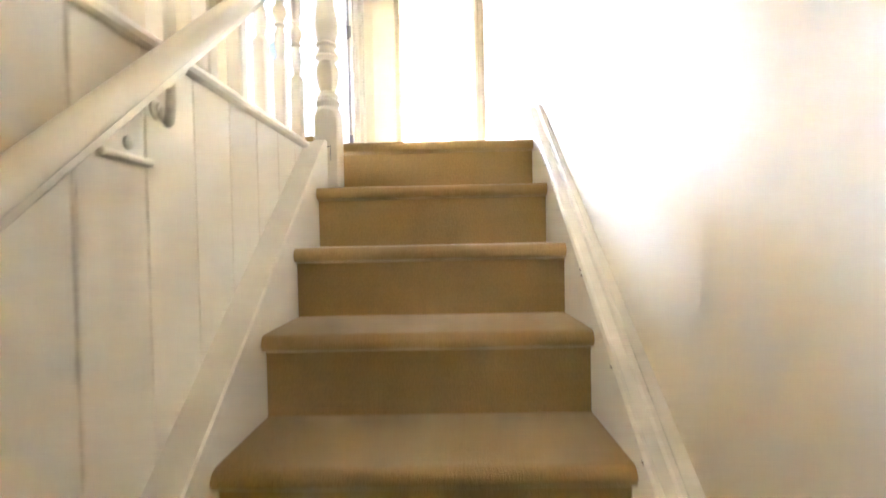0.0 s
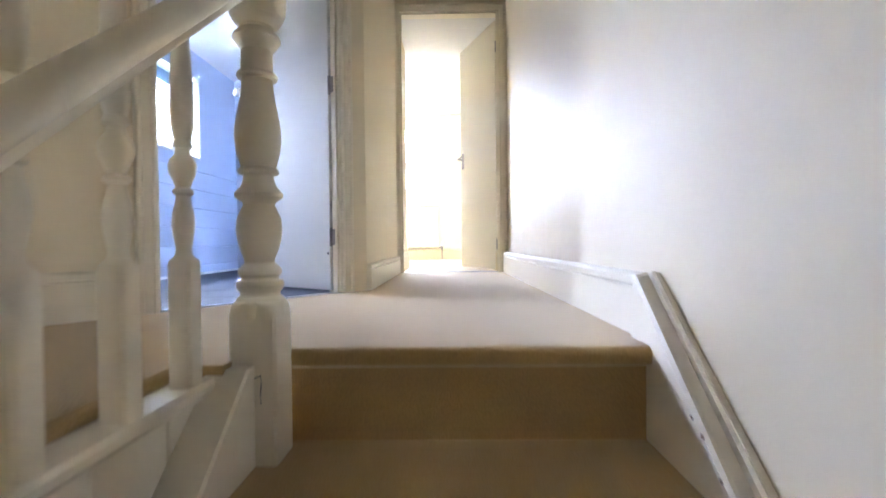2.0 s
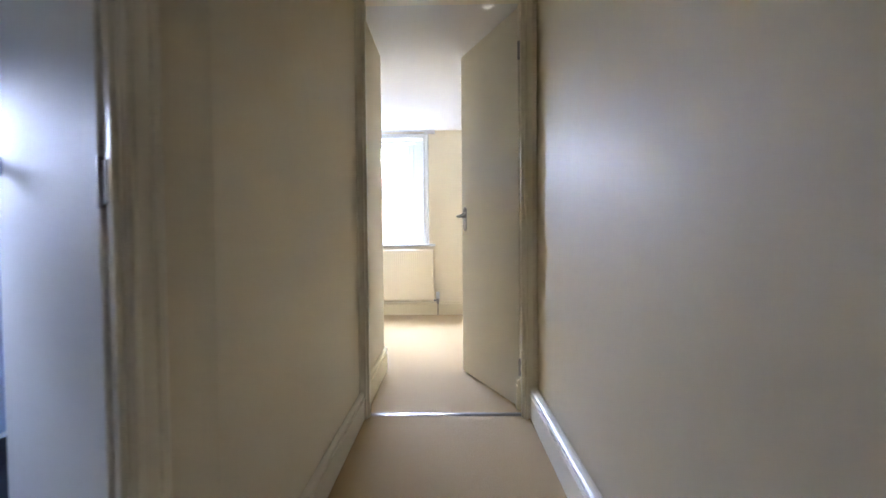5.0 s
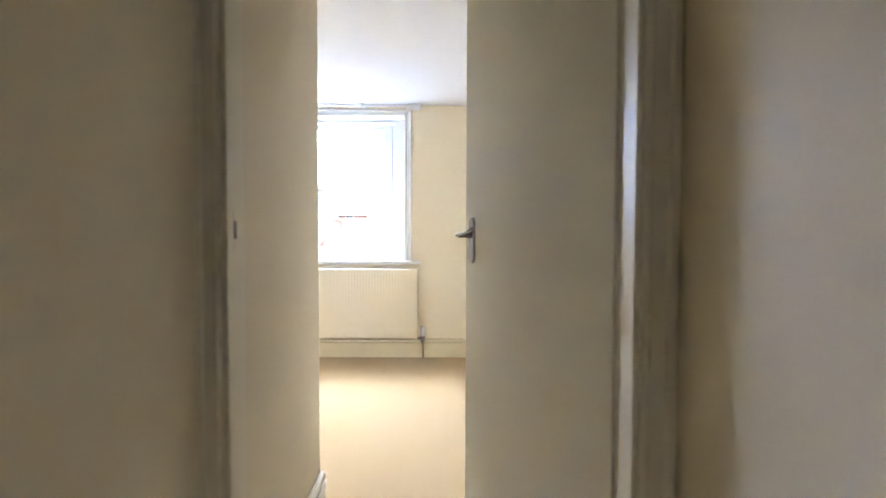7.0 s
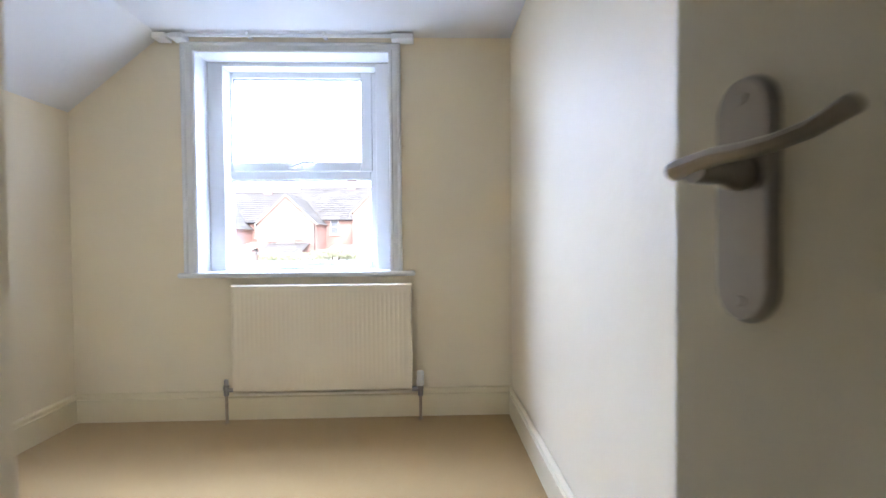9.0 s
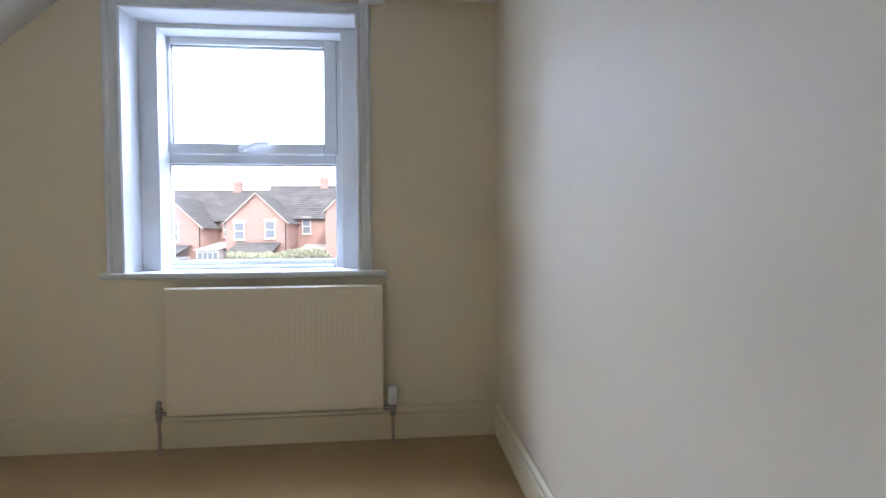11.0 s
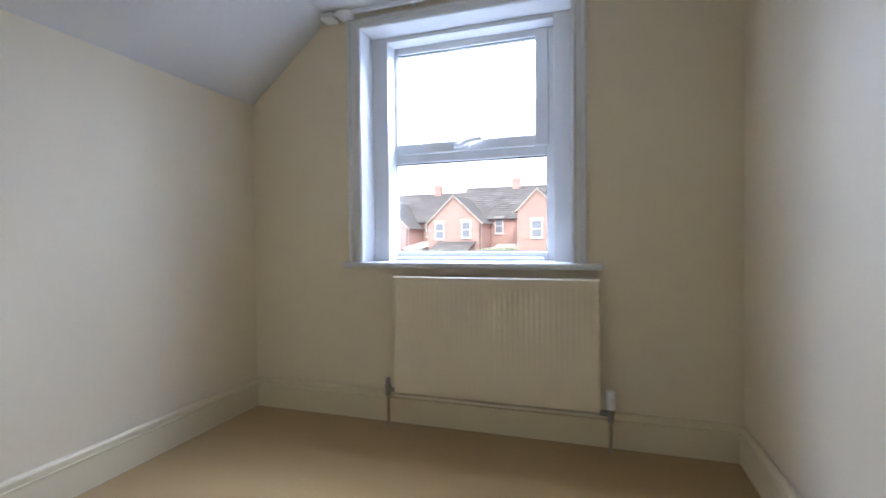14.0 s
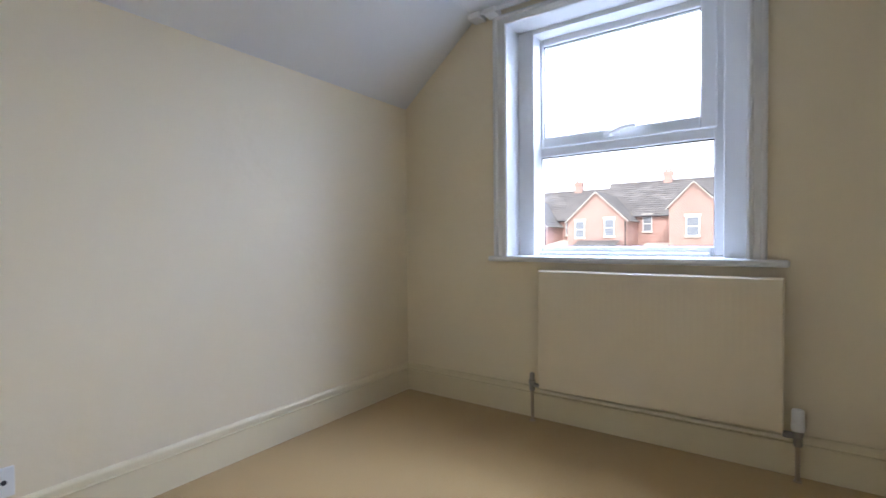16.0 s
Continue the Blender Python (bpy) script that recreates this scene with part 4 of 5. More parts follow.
def build_curtain_pole():
    c = empty("curtain_track", "white curtain track above the window, without curtains", "curtain track")
    bm = bmesh.new()
    box(bm, -1.56, -0.235, 6.795, 6.807, 2.052, 2.068, 0.003)
    part("rail", bm, PLASTIC, c)
    for x in (-1.545, -1.455, -0.30, -0.245):
        bm = bmesh.new()
        wide = 0.035 if x in (-1.545, -1.455, -0.30) else 0.03
        box(bm, x - wide, x + wide, 6.785, 6.862, 2.040, 2.072, 0.006)
        part("end_bracket", bm, PLASTIC, c)
    for x in (-1.09, -0.69):
        bm = bmesh.new()
        box(bm, x - 0.010, x + 0.010, 6.79, 6.862, 2.060, 2.078, 0.003)
        tube(bm, [(x, 6.80, 2.062), (x, 6.788, 2.058), (x, 6.786, 2.050)], 0.004, 8)
        part("support", bm, PLASTIC, c)


build_curtain_pole()


def build_radiator():
    r = empty("radiator", "cream enamelled panel radiator with fine vertical flutes under the window", "radiator")
    x0, x1, z0, z1, yf = -1.192, -0.238, 0.172, 0.742, 6.772
    bm = bmesh.new()
    cols = []
    n = 38
    pitch = (x1 - x0 - 0.05) / n
    xs = [(x0, 0.012), (x0 + 0.004, 0.003), (x0 + 0.010, 0.0)]
    for k in range(n):
        a = x0 + 0.025 + k * pitch
        xs += [(a, 0.0), (a + pitch * 0.16, 0.0006), (a + pitch * 0.34, 0.0006), (a + pitch * 0.50, 0.0)]
    xs += [(x1 - 0.010, 0.0), (x1 - 0.004, 0.003), (x1, 0.012)]
    zs = [(z0, 0.010, 0.0), (z0 + 0.006, 0.002, 0.0), (z0 + 0.035, 0.0, 0.0), (z0 + 0.050, 0.0, 1.0), (z1 - 0.050, 0.0, 1.0), (z1 - 0.035, 0.0, 0.0), (z1 - 0.006, 0.002, 0.0), (z1, 0.010, 0.0)]
    grid = [[bm.verts.new((x, yf + max(e, d * (k if d < 0.01 else 1)) if d < 0.01 else yf + max(e, d), z)) for x, d in xs] for z, e, k in zs]
    for a, b in zip(grid, grid[1:]):
        for i in range(len(xs) - 1):
            bm.faces.new((a[i], a[i + 1], b[i + 1], b[i]))
    edge = [e for e in bm.edges if e.is_boundary]
    out = bmesh.ops.extrude_edge_only(bm, edges=edge)
    for v in [g for g in out["geom"] if isinstance(g, bmesh.types.BMVert)]:
        v.co.y = yf + 0.026
    bmesh.ops.holes_fill(bm, edges=[e for e in bm.edges if e.is_boundary])
    part("panel", bm, RADPAINT, r, smooth=True)
    boxed("back_panel", (x0 + 0.004, x1 - 0.004, yf + 0.052, yf + 0.068, z0 + 0.004, z1 - 0.004), RADPAINT, r, 0.005)
    bm = bmesh.new()
    for k in range(40):
        x = x0 + 0.03 + k * (x1 - x0 - 0.06) / 39
        box(bm, x - 0.001, x + 0.001, yf + 0.027, yf + 0.051, z0 + 0.03, z1 - 0.02)
    part("convector_fins", bm, RADPAINT, r)
    for x in (x0 + 0.15, x1 - 0.15):
        boxed("wall_bracket", (x - 0.012, x + 0.012, yf + 0.068, BY, z1 - 0.16, z1 - 0.06), RADPAINT, r, 0.002)
    # left lockshield valve and drop pipe
    bm = bmesh.new()
    xv = -1.232
    lathe(bm, [(0.010, 0.150), (0.013, 0.155), (0.013, 0.185), (0.016, 0.188), (0.016, 0.202), (0.011, 0.206), (0.0115, 0.232), (0.008, 0.238), (0, 0.239)], Matrix.Translation((xv, 6.795, 0)), 14)
    lathe(bm, [(0.010, 0), (0.010, 0.045)], Matrix.Translation((xv, 6.795, 0.180)) @ Matrix.Rotation(radians(90), 4, "Y"), 12)
    part("lockshield_valve", bm, NICKEL, r, "dark metal radiator valve", smooth=True)
    bm = bmesh.new()
    tube(bm, [(xv, 6.795, 0.155), (xv, 6.797, 0.08), (xv, 6.80, 0.0)], 0.0078, 10)
    lathe(bm, [(0.014, 0.0), (0.014, 0.004), (0.009, 0.006)], Matrix.Translation((xv, 6.80, 0)), 14)
    part("drop_pipe", bm, COPPER, r, "painted copper pipe", smooth=True)
    # thermostatic valve
    xv = -0.196
    bm = bmesh.new()
    lathe(bm, [(0.012, 0.135), (0.014, 0.140), (0.014, 0.168), (0.017, 0.172), (0.017, 0.190)], Matrix.Translation((xv, 6.788, 0)), 14)
    lathe(bm, [(0.011, 0), (0.013, 0.01), (0.011, 0.042)], Matrix.Translation((xv - 0.045, 6.788, 0.172)) @ Matrix.Rotation(radians(90), 4, "Y"), 12)
    part("valve_body", bm, NICKEL, r, "dark metal valve body", smooth=True)
    bm = bmesh.new()
    lathe(bm, [(0.016, 0.190), (0.021, 0.194), (0.021, 0.218), (0.019, 0.222), (0.020, 0.228), (0.020, 0.262), (0.017, 0.268), (0.0, 0.269)], Matrix.Translation((xv, 6.788, 0)), 18)
    part("thermostat_head", bm, PLASTIC, r, "white thermostatic valve head", smooth=True)
    bm = bmesh.new()
    tube(bm, [(xv, 6.79, 0.14), (xv, 6.793, 0.07), (xv, 6.80, 0.0)], 0.0078, 10)
    lathe(bm, [(0.014, 0.0), (0.014, 0.004), (0.009, 0.006)], Matrix.Translation((xv, 6.80, 0)), 14)
    part("drop_pipe", bm, COPPER, r, "painted copper pipe", smooth=True)
    # low pipe along the foot of the radiator
    bm = bmesh.new()
    tube(bm, [(-1.20, 6.815, 0.150), (-0.7, 6.816, 0.148), (-0.22, 6.815, 0.150)], 0.0078, 10)
    part("cross_pipe", bm, TRIM, r, smooth=True)
    return r


build_radiator()


def build_pendant():
    p = empty("pendant_lamp", "bare unlit bulb on a white ceiling pendant", "pendant lamp")
    x, y = -0.975, 6.0
    bm = bmesh.new()
    lathe(bm, [(0.044, CZ), (0.044, CZ - 0.012), (0.030, CZ - 0.024), (0.012, CZ - 0.030), (0.008, CZ - 0.034)], Matrix.Translation((x, y, 0)), 22)
    part("ceiling_rose", bm, PLASTIC, p, smooth=True)
    bm = bmesh.new()
    tube(bm, [(x, y, CZ - 0.03), (x, y, 2.0)], 0.0035, 8)
    part("cord", bm, PLASTIC, p)
    bm = bmesh.new()
    lathe(bm, [(0.006, 2.006), (0.013, 2.0), (0.015, 1.985), (0.0155, 1.962), (0.019, 1.960), (0.019, 1.952), (0.017, 1.950), (0.017, 1.932), (0.014, 1.930)], Matrix.Translation((x, y, 0)), 18)
    part("lampholder", bm, PLASTIC, p, smooth=True)
    bm = bmesh.new()
    lathe(bm, [(0.012, 1.934), (0.013, 1.922), (0.020, 1.908), (0.026, 1.892), (0.0265, 1.880), (0.022, 1.866), (0.012, 1.858), (0.0, 1.856)], Matrix.Translation((x, y, 0)), 18)
    part("bulb", bm, BULB, p, "frosted light bulb", smooth=True)


build_pendant()


def build_socket():
    s = empty("wall_socket", "white plastic aerial socket above the skirting", "wall socket")
    bm = bmesh.new()
    box(bm, BL, BL + 0.009, 4.984, 5.070, 0.170, 0.256, 0.003)
    part("plate", bm, PLASTIC, s)
    bm = bmesh.new()
    lathe(bm, [(0.007, 0), (0.007, 0.004), (0.003, 0.004)], Matrix.Translation((BL + 0.009, 5.045, 0.215)) @ Matrix.Rotation(radians(90), 4, "Y"), 12)
    part("connector", bm, RUBBER, s, "dark connector hole")


build_socket()


# ---- bathroom ----
def build_bathroom():
    # window recess: frame set deep in the wall
    w = empty("window_bathroom", "white framed bathroom window in a deep recess", "window", kind="structure")
    xf0, xf1 = BX - 0.215, BX - 0.155
    y0, y1, z0, z1 = 3.01, 3.95, 0.93, 1.58
    for dims in ((xf0, xf1, y0, y0 + 0.05, z0, z1), (xf0, xf1, y1 - 0.08, y1, z0, z1), (xf0, xf1, y0 + 0.05, y1 - 0.05, z0, z0 + 0.05), (xf0, xf1, y0 + 0.05, y1 - 0.05, z1 - 0.05, z1), (xf0, xf1, 3.365, 3.415, z0 + 0.05, z1 - 0.05)):
        boxed("window_frame", dims, UPVC, w, 0.006)
    for a, b in ((3.41, 3.875),):
        for dims in ((xf1 - 0.045, xf1 + 0.012, a, a + 0.045, z0 + 0.045, z1 - 0.045), (xf1 - 0.045, xf1 + 0.012, b - 0.045, b, z0 + 0.045, z1 - 0.045), (xf1 - 0.045, xf1 + 0.012, a + 0.045, b - 0.045, z0 + 0.045, z0 + 0.09), (xf1 - 0.045, xf1 + 0.012, a + 0.045, b - 0.045, z1 - 0.09, z1 - 0.045)):
            boxed("sash_rail", dims, UPVC, w, 0.006)
    bm = bmesh.new()
    box(bm, xf1 + 0.012, xf1 + 0.024, 3.422, 3.442, 1.20, 1.26, 0.003)
    tube(bm, [(xf1 + 0.024, 3.432, 1.245), (xf1 + 0.05, 3.432, 1.24), (xf1 + 0.052, 3.432, 1.18)], 0.007, 8)
    part("handle", bm, PLASTIC, w, "white window handle", smooth=True)
    for a, b in ((y0 + 0.05, 3.365), (3.455, 3.83)):
        p = boxed("pane", (xf0 + 0.03, xf0 + 0.034, a, b, z0 + 0.05, z1 - 0.05), GLASS, w, 0.0, None, "clear glass")
        p.visible_shadow = False
    bm = bmesh.new()
    box(bm, BX - 0.152, BX - 0.0005, y0 + 0.004, y1 - 0.004, z0 + 0.001, z0 + 0.014)
    box(bm, BX - 0.152, BX - 0.004, y1 - 0.012, y1 - 0.001, z0 + 0.014, z1 - 0.001)
    box(bm, BX - 0.152, BX - 0.004, y0 + 0.001, y0 + 0.012, z0 + 0.014, z1 - 0.001)
    box(bm, BX - 0.152, BX - 0.004, y0 + 0.012, y1 - 0.012, z1 - 0.012, z1 - 0.001)
    part("reveal_lining", bm, UPVC, w, "white recess lining")
    b = empty("roller_blind", "blue-grey roller blind rolled up in the window recess", "roller blind")
    bm = bmesh.new()
    tube(bm, [(BX - 0.110, y0 + 0.03, 1.535), (BX - 0.110, 3.905, 1.535)], 0.024, 14)
    part("roll", bm, BLIND, b, smooth=True)
    bm = bmesh.new()
    box(bm, BX - 0.089, BX - 0.085, y0 + 0.04, 3.895, 1.470, 1.535)
    box(bm, BX - 0.094, BX - 0.080, y0 + 0.04, 3.895, 1.455, 1.475, 0.003)
    part("hem", bm, BLIND, b)
    for y in (y0 + 0.018, 3.912):
        boxed("bracket", (BX - 0.140, BX - 0.080, y - 0.006, y + 0.006, 1.508, 1.567), PLASTIC, b, 0.002)
    # planked lower wall
    z = 0.078
    for k in range(5):
        boxed("plank", (BX, BX + 0.010, 1.05, NIB - 0.127, z + 0.002, z + 0.148), BATHWALL, wall_bath, 0.0025)
        z += 0.150
    boxed("plank", (BX, BX + 0.010, 1.05, NIB - 0.127, 0.016, 0.076), BATHWALL, wall_bath, 0.0025)
    boxed("plank", (BX, BX + 0.010, 1.05, NIB - 0.127, 0.830, 0.928), BATHWALL, wall_bath, 0.0025)
    bm = bmesh.new()
    extrude_profile(bm, [(0, 0), (0.028, 0), (0.026, 0.008), (0.012, 0.016), (0, 0.017)], (BX + 0.0, 1.05, 0.0), (BX + 0.0, NIB - 0.127, 0.0), (1, 0, 0))
    tagged(part("trim_bath_bead", bm, UPVC), "white bead along the foot of the bathroom wall", "trim", kind="structure")
    # towel radiator
    t = empty("towel_radiator", "chrome ladder towel radiator on the bathroom wall", "towel radiator")
    xa = BX + 0.085
    for y in (2.40, 2.825):
        bm = bmesh.new()
        box(bm, xa - 0.015, xa + 0.015, y - 0.018, y + 0.018, 0.34, 1.34, 0.007)
        part("upright", bm, CHROME, t)
    z = 0.38
    k = 0
    while z < 1.31:
        bm = bmesh.new()
        tube(bm, [(xa + 0.012, 2.405, z), (xa + 0.020, 2.64, z), (xa + 0.012, 2.82, z)], 0.010, 10)
        part("rung", bm, CHROME, t, smooth=True)
        k += 1
        z += 0.036 if k % 6 else 0.105
    for y, lab in ((2.825, 1), (2.40, 0)):
        bm = bmesh.new()
        lathe(bm, [(0.011, 0.275), (0.014, 0.28), (0.014, 0.33), (0.010, 0.342)], Matrix.Translation((xa, y, 0)), 12)
        lathe(bm, [(0.010, 0), (0.012, 0.02), (0.016, 0.03), (0.016, 0.07), (0.012, 0.078)], Matrix.Translation((xa, y, 0.29)) @ Matrix.Rotation(radians(-90), 4, "X"), 12)
        part("valve", bm, CHROME, t, smooth=True)
        bm = bmesh.new()
        tube(bm, [(xa, y + 0.0, 0.28), (xa, y + 0.0, 0.0)], 0.0085, 10)
        tube(bm, [(xa, y + 0.03, 0.30), (xa, y + 0.085, 0.30), (xa, y + 0.095, 0.28), (xa, y + 0.096, 0.0)], 0.0085, 10)
        lathe(bm, [(0.03, 0.0), (0.03, 0.006), (0.012, 0.010)], Matrix.Translation((xa, y, 0)), 14)
        lathe(bm, [(0.03, 0.0), (0.03, 0.006), (0.012, 0.010)], Matrix.Translation((xa, y + 0.096, 0)), 14)
        part("pipe", bm, CHROME, t, smooth=True)
    for y in (2.40, 2.825):
        for z in (0.42, 1.25):
            boxed("stand_off", (BX + 0.010, xa - 0.015, y - 0.010, y + 0.010, z - 0.012, z + 0.012), CHROME, t, 0.003)


build_bathroom()


# frame and pane for the invented opening that lets fill light onto the landing
def build_fill_window():
    w = empty("window_landing", "unseen white framed window added to let fill light onto the landing", "window", kind="structure")
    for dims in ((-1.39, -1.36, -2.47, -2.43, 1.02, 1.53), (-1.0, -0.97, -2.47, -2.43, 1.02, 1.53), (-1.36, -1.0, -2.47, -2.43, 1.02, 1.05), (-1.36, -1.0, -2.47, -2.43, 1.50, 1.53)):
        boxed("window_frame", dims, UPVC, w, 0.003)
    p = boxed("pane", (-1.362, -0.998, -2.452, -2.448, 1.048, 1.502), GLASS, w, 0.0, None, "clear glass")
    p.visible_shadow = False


build_fill_window()

# ---- outside ----
EYE0 = Vector((-0.14, 4.72, 0.96))
FAR = 40.0
GZ = -4.6            # garden level


def build_outside():
    bm = bmesh.new()
    slab(bm, [(-900, 7.6), (900, 7.6), (900, 1500), (-900, 1500)], GZ - 0.2, GZ)
    setting("ground", bm, GRASS, "rough garden ground beyond the window", "ground")


build_outside()


def roof_slope(bm, x0, x1, y0, z0, y1, z1, run=0.34):
    """Courses of lapped tiles, each a thin wedge, climbing from (y0, z0) to (y1, z1)."""
    length = math.hypot(y1 - y0, z1 - z0)
    n = max(2, int(length / run))
    vy, vz = (y1 - y0) / length, (z1 - z0) / length
    ny, nz = -vz, vy
    if nz < 0:
        ny, nz = -ny, -nz
    for k in range(n):
        a, b = k * length / n, (k + 1.12) * length / n
        lo, hi = 0.05, 0.012
        x = x0
        off = (k % 2) * 0.45
        cells = max(1, int((x1 - x0) / 0.9))
        step = (x1 - x0) / cells
        edges = [x0] + [x0 + min(x1 - x0, max(0, j * step + off - 0.225)) for j in range(1, cells)] + [x1]
        for xa, xb in zip(edges, edges[1:]):
            if xb - xa < 0.05:
                continue
            q = [(xa, a, lo), (xb, a, lo), (xb, b, hi), (xa, b, hi)]
            top = [bm.verts.new((px, y0 + vy * s + ny * h, z0 + vz * s + nz * h)) for px, s, h in q]
            bot = [bm.verts.new((px, y0 + vy * s, z0 + vz * s)) for px, s, h in q]
            bm.faces.new(top)
            bm.faces.new((top[0], bot[0], bot[1], top[1]))


def roof_side(bm, y0, y1, x0, z0, x1, z1, run=0.34):
    """The same courses on a slope that faces along x."""
    tmp = bmesh.new()
    roof_slope(tmp, y0, y1, x0, z0, x1, z1, run)
    tab = {}
    for f in tmp.faces:
        bm.faces.new([bm.verts.new((v.co.y, v.co.x, v.co.z)) for v in f.verts])
    tmp.free()


def house_window(parent, x, y, z, w, h):
    win = part("window", *wall_hole(x, y, z, w, h), parent, "white sash window")
    win["label"] = "white framed sash window"
    bm = bmesh.new()
    box(bm, x - w / 2 + 0.06, x + w / 2 - 0.06, y - 0.03, y - 0.012, z + 0.06, z + h / 2 - 0.03)
    box(bm, x - w / 2 + 0.06, x + w / 2 - 0.06, y - 0.05, y - 0.032, z + h / 2 + 0.03, z + h - 0.06)
    part("pane", bm, DARKPANE, win)
    bm = bmesh.new()
    box(bm, x - w / 2 - 0.08, x + w / 2 + 0.08, y - 0.14, y + 0.02, z - 0.10, z)
    part("sill", bm, RENDERED, win)
    bm = bmesh.new()
    box(bm, x - w / 2 - 0.10, x + w / 2 + 0.10, y - 0.022, y + 0.02, z + h, z + h + 0.20)
    part("lintel", bm, RENDERED, win)


def wall_hole(x, y, z, w, h):
    bm = bmesh.new()
    for d in ((x - w / 2, x - w / 2 + 0.07, z, z + h), (x + w / 2 - 0.07, x + w / 2, z, z + h), (x - w / 2 + 0.07, x + w / 2 - 0.07, z, z + 0.07), (x - w / 2 + 0.07, x + w / 2 - 0.07, z + h - 0.07, z + h), (x - w / 2 + 0.07, x + w / 2 - 0.07, z + h / 2 - 0.035, z + h / 2 + 0.035)):
        box(bm, d[0], d[1], y - 0.06, y + 0.02, d[2], d[3])
    return bm, UPVC


def chimney(parent, x, y, z0, z1, w=0.75, d=0.55):
    bm = bmesh.new()
    box(bm, x - w / 2, x + w / 2, y - d / 2, y + d / 2, z0, z1)
    box(bm, x - w / 2 - 0.07, x + w / 2 + 0.07, y - d / 2 - 0.07, y + d / 2 + 0.07, z1 - 0.28, z1 - 0.10)
    c = part("chimney", bm, BRICK, parent, "red brick chimney stack")
    for k in (-0.18, 0.18):
        bm = bmesh.new()
        lathe(bm, [(0.11, z1), (0.10, z1 + 0.2), (0.12, z1 + 0.22), (0.11, z1 + 0.26)], Matrix.Translation((x + k, y, 0)), 10)
        part("chimney_pot", bm, BRICK, c)


def gable_wing(parent, x0, x1, y0, y1, zeave, zapex, windows):
    """A rear wing with its gable towards the garden."""
    xc = (x0 + x1) / 2
    bm = bmesh.new()
    pts = [(x0, GZ), (x1, GZ), (x1, zeave), (xc, zapex), (x0, zeave)]
    a = [bm.verts.new((x, y0, z)) for x, z in pts]
    b = [bm.verts.new((x, y1, z)) for x, z in pts]
    for k in range(5):
        bm.faces.new((a[k], a[(k + 1) % 5], b[(k + 1) % 5], b[k]))
    bm.faces.new(a[::-1])
    bm.faces.new(b)
    part("wall", bm, BRICK, parent)
    bm = bmesh.new()
    dz = (zapex - zeave) / (xc - x0) * 0.2
    roof_side(bm, y0 - 0.18, y1, x0 - 0.2, zeave - dz + 0.02, xc, zapex + 0.02)
    roof_side(bm, y0 - 0.18, y1, x1 + 0.2, zeave - dz + 0.02, xc, zapex + 0.02)
    part("roof", bm, TILE, parent, "weathered grey-brown tiled roof")
    bm = bmesh.new()
    for xe in (x0 - 0.2, x1 + 0.2):
        extrude_profile(bm, [(0, -0.07), (0.05, -0.07), (0.05, 0.03), (0, 0.03)], (xe, y0 - 0.2, zeave - dz), (xc, y0 - 0.2, zapex), (0, -1, 0))
    part("barge_board", bm, RENDERED, parent)
    for wx, wz, w, h in windows:
        house_window(parent, wx, y0, wz, w, h)
    bm = bmesh.new()
    tube(bm, [(x1 - 0.12, y0 - 0.06, GZ), (x1 - 0.12, y0 - 0.06, zeave - 0.1)], 0.045, 8)
    part("drain_pipe", bm, RUBBER, parent)


def terrace(name, x0, x1, ybase, zeave, zridge, wing, wins, stacks):
    h = empty(name, "red brick terraced house with tiled roof and rear gable", "house", group="far terrace")
    bm = bmesh.new()
    box(bm, x0, x1, ybase, ybase + 8.0, GZ, zeave)
    part("wall", bm, BRICK, h)
    bm = bmesh.new()
    roof_slope(bm, x0, x1, ybase - 0.25, zeave - 0.12, ybase + 4.0, zridge)
    v = [bm.verts.new(p) for p in ((x0, ybase + 4.0, zridge), (x1, ybase + 4.0, zridge), (x1, ybase + 8.2, zeave), (x0, ybase + 8.2, zeave))]
    bm.faces.new(v)
    part("roof", bm, TILE, h, "weathered grey-brown tiled roof")
    bm = bmesh.new()
    tube(bm, [(x0, ybase + 4.0, zridge + 0.02), (x1, ybase + 4.0, zridge + 0.02)], 0.12, 8)
    part("ridge", bm, TILE, h)
    bm = bmesh.new()
    tube(bm, [(x0, ybase - 0.3, zeave - 0.1), (x1, ybase - 0.3, zeave - 0.1)], 0.06, 8)
    part("gutter", bm, RUBBER, h)
    for wx, wz, w, hh in wins:
        house_window(h, wx, ybase, wz, w, hh)
    if wing:
        gable_wing(h, *wing)
    for sx, sz in stacks:
        chimney(h, sx, ybase + 4.0, zridge - 0.6, sz)
    return h


YB = EYE0.y + FAR
terrace("terraced_house", -22.5, -13.2, YB + 4.0, 2.7, 5.75, (-21.9, -16.7, YB, YB + 6.5, 2.1, 4.6, [(-18.9, 0.85, 0.85, 1.45), (-20.6, 0.85, 0.85, 1.45)]), [(-16.0, 1.2, 0.75, 1.4)], [(-16.4, 6.7)])
terrace("terraced_house", -13.2, -3.6, YB + 4.0, 2.9, 6.2, (-14.75, -9.75, YB, YB + 6.5, 2.45, 4.85, [(-13.65, 0.95, 0.85, 1.45), (-11.15, 1.05, 0.85, 1.45)]), [(-8.95, 1.45, 0.78, 1.4)], [(-7.9, 7.1)])
terrace("terraced_house", -3.6, 7.0, YB + 4.0, 2.9, 6.3, (-6.55, -3.1, YB - 0.3, YB + 6.5, 3.35, 5.15, [(-4.9, 1.0, 0.95, 1.5)]), [(-1.6, 1.4, 0.78, 1.4)], [(3.0, 7.0)])
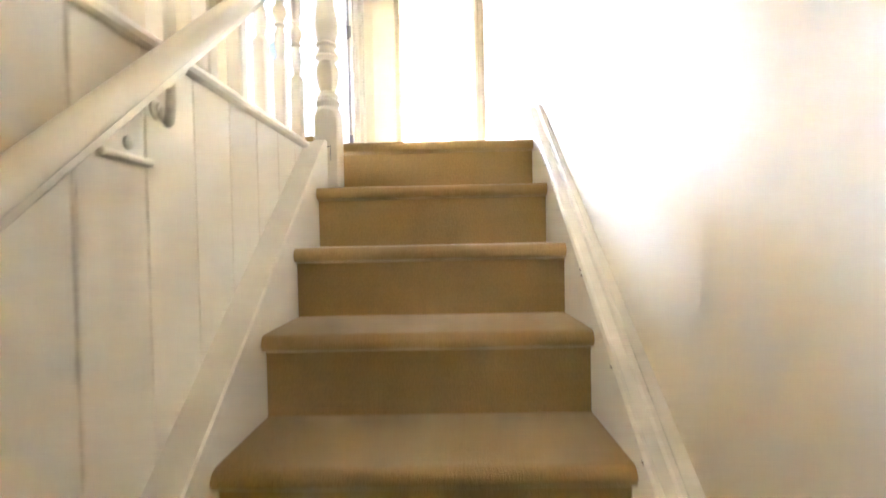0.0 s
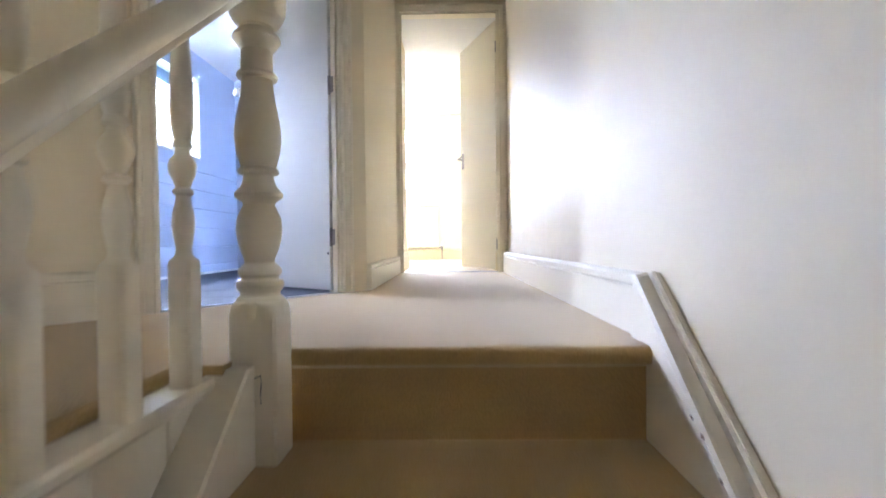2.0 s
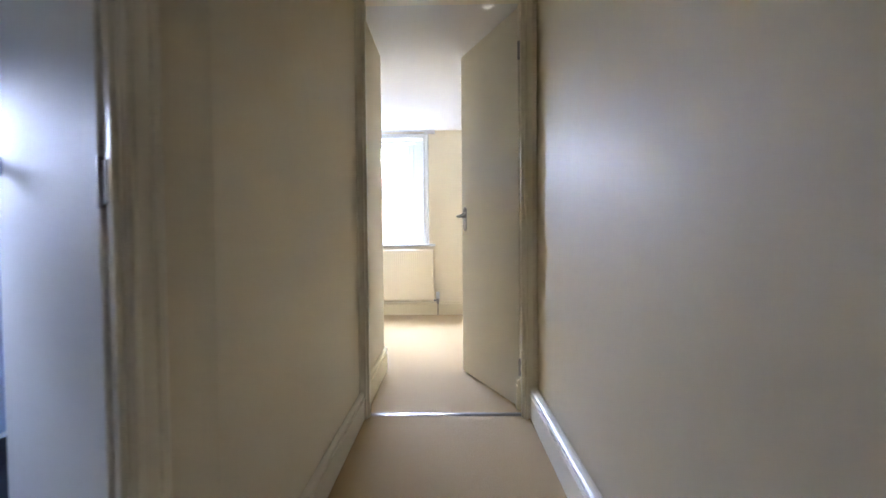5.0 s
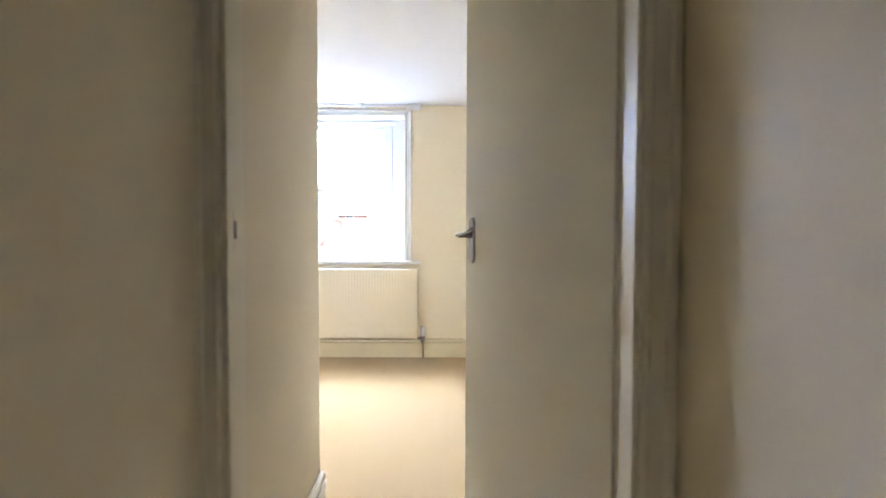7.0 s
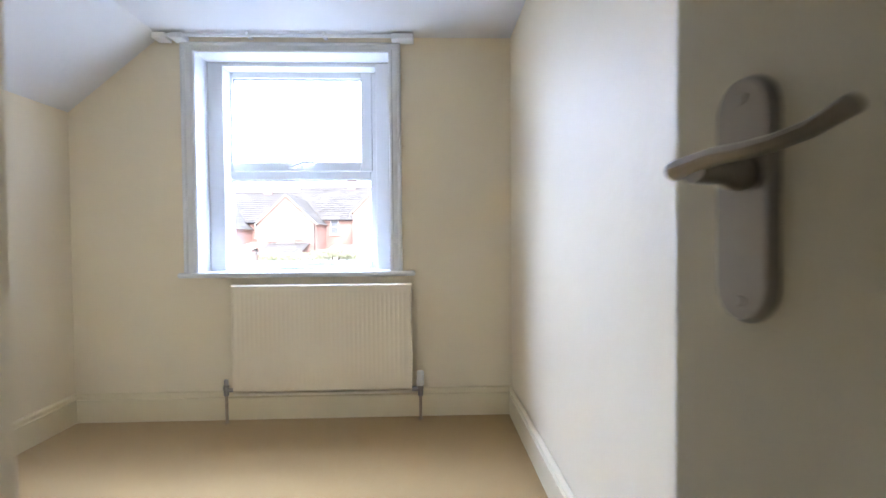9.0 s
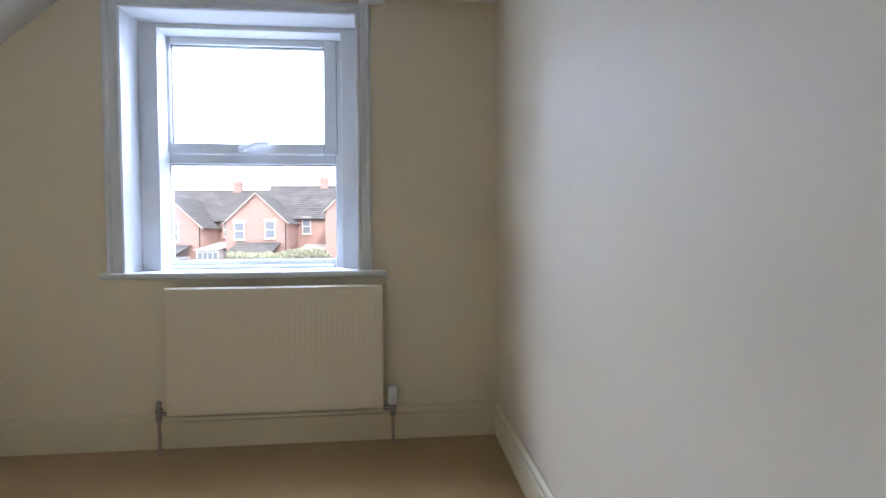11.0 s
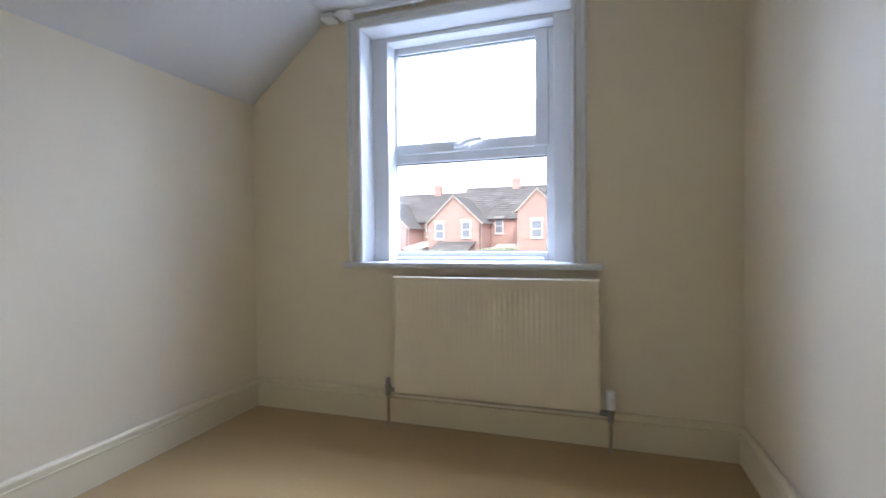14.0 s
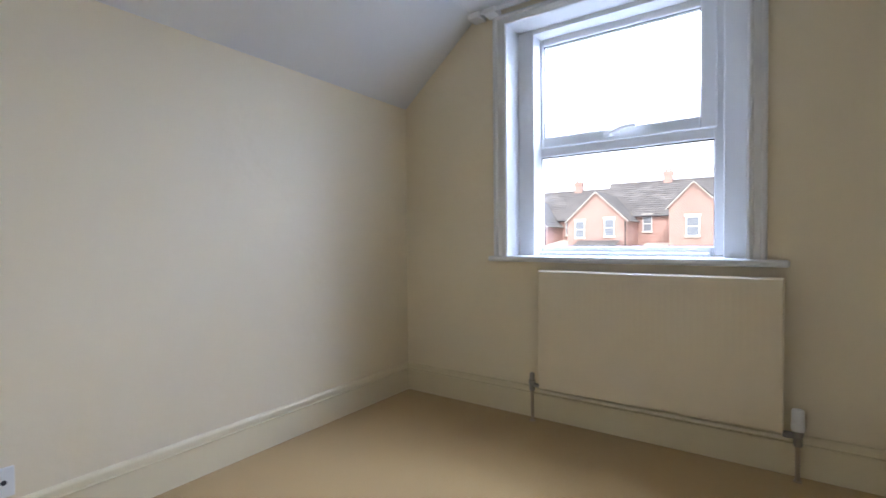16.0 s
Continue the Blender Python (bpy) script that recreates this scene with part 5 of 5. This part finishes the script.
terrace("terraced_house", -33.0, -22.5, YB + 4.0, 2.7, 5.6, (-30.5, -25.5, YB, YB + 6.5, 2.1, 4.6, [(-29.0, 0.85, 0.85, 1.45), (-27.0, 0.85, 0.85, 1.45)]), [(-24.0, 1.2, 0.75, 1.4)], [(-25.0, 6.6)])


def lean_to(name, label, x0, x1, y0, y1, z, zback, wall_mat, roof_mat, glazed):
    h = empty(name, label, "outbuilding")
    bm = bmesh.new()
    box(bm, x0, x1, y0, y1, GZ, z - 0.04)
    part("wall", bm, wall_mat, h)
    bm = bmesh.new()
    roof_slope(bm, x0 - 0.15, x1 + 0.15, y0 - 0.2, z - 0.02, y1, zback, 0.5)
    part("roof", bm, roof_mat, h)
    if glazed:
        n = 4
        for k in range(n):
            a = x0 + 0.08 + k * (x1 - x0 - 0.08) / n
            b = a + (x1 - x0 - 0.08) / n - 0.08
            bm = bmesh.new()
            box(bm, a, b, y0 - 0.02, y0 + 0.01, GZ + 1.0, z - 0.2)
            part("pane", bm, DARKPANE, h)


lean_to("conservatory", "white framed lean-to conservatory behind a terraced house", -16.6, -14.9, YB - 1.2, YB + 3.9, 0.15, 0.75, UPVC, RENDERED, True)
lean_to("outbuilding", "low brick outbuilding with a dark tiled roof", -20.8, -17.6, YB - 3.4, YB - 0.02, -0.35, 0.55, RENDERED, TILE, False)
lean_to("outbuilding", "low brick outbuilding with a dark tiled roof", -13.6, -10.4, YB - 3.0, YB - 0.02, -0.1, 0.70, BRICK, TILE, False)
lean_to("outbuilding", "pale rendered lean-to with a light roof", -8.9, -6.9, YB - 1.6, YB + 3.9, -0.35, 0.45, RENDERED, RENDERED, False)


def build_shrub(x, y, ztop, rx, rz, seed):
    t = empty("shrub_tree", "spreading garden tree with pale spring leaves", "tree")
    rng = random.Random(seed)
    bm = bmesh.new()
    tube(bm, [(x, y, GZ), (x + 0.05, y, GZ + 1.2), (x - 0.05, y, ztop - rz * 1.6)], 0.14, 9)
    ends = []
    for k in range(9):
        a = k * 0.7 + rng.uniform(-0.2, 0.2)
        e = (x + rx * 0.75 * math.cos(a), y + rx * 0.6 * math.sin(a), ztop - rz * rng.uniform(0.25, 0.9))
        tube(bm, [(x, y, ztop - rz * 2.0), (x + rx * 0.3 * math.cos(a), y + rx * 0.25 * math.sin(a), ztop - rz * 1.3), e], 0.045, 6)
        ends.append(e)
    part("trunk", bm, BARK, t)
    bm = bmesh.new()
    for k in range(2600):
        e = rng.choice(ends)
        r = rng.random() ** 0.5
        a, b = rng.uniform(0, 6.283), rng.uniform(-1, 1)
        p = Vector((e[0] + rx * 0.42 * r * math.cos(a), e[1] + rx * 0.36 * r * math.sin(a), e[2] + rz * 0.45 * b * (1 - 0.4 * r)))
        q = Euler((rng.uniform(0, 6), rng.uniform(0, 6), rng.uniform(0, 6))).to_matrix()
        s = rng.uniform(0.05, 0.11)
        vs = [bm.verts.new(p + q @ Vector(c) * s) for c in ((-1, 0, 0), (0, -0.5, 0.1), (1, 0, 0), (0, 0.5, 0.1))]
        bm.faces.new(vs)
    part("crown", bm, LEAF, t)


build_shrub(-8.3, 32.0, 0.25, 1.5, 0.6, 5)
build_shrub(-5.9, 33.0, 0.40, 1.3, 0.6, 8)


# ---- bathroom floor tiles, laid last ----
def build_tiles():
    bm = bmesh.new()
    ex, ey = dg(1.72, 0)
    slab(bm, [dg(0.12, 0.02), (LW - 0.12, 2.70), (LW - 0.12, NIB - 0.125), (BX, NIB - 0.125), (BX, ey), dg(1.60, 0.1), dg(0.965, 0.1), dg(0.965, 0.02)], -0.05, -0.006)
    floor = setting("floor_bathroom", bm, GROUT, "dark slate tiled bathroom floor with pale grout", "floor")
    tw, tl, gap = 0.302, 0.604, 0.003
    x0 = -0.945 + 2 * tw
    for i in range(6):
        for j in range(7):
            xa, ya = x0 - (i + 1) * tw, 1.05 + j * tl - (0.30 if i % 2 else 0.0)
            bm = bmesh.new()
            made = box(bm, xa + gap / 2, xa + tw - gap / 2, ya + gap / 2, ya + tl - gap / 2, -0.012, -0.001, 0.0012, seg=1)
            whole = bm.verts[:] + bm.edges[:] + bm.faces[:]
            for co, no in (((BX, 0, 0), (-1, 0, 0)), ((LW - 0.121, 0, 0), (1, 0, 0)), ((0, NIB - 0.126, 0), (0, 1, 0)), ((0, ey + 0.01, 0), (0, -1, 0)), (tuple(DIAG @ Vector((0.4, -0.022, 0))), tuple(nd))):
                bmesh.ops.bisect_plane(bm, geom=bm.verts[:] + bm.edges[:] + bm.faces[:], plane_co=co, plane_no=no, clear_outer=True)
            if len(bm.faces) < 4:
                bm.free()
                continue
            bmesh.ops.holes_fill(bm, edges=[e for e in bm.edges if e.is_boundary])
            part("tile", bm, SLATE, floor)


build_tiles()
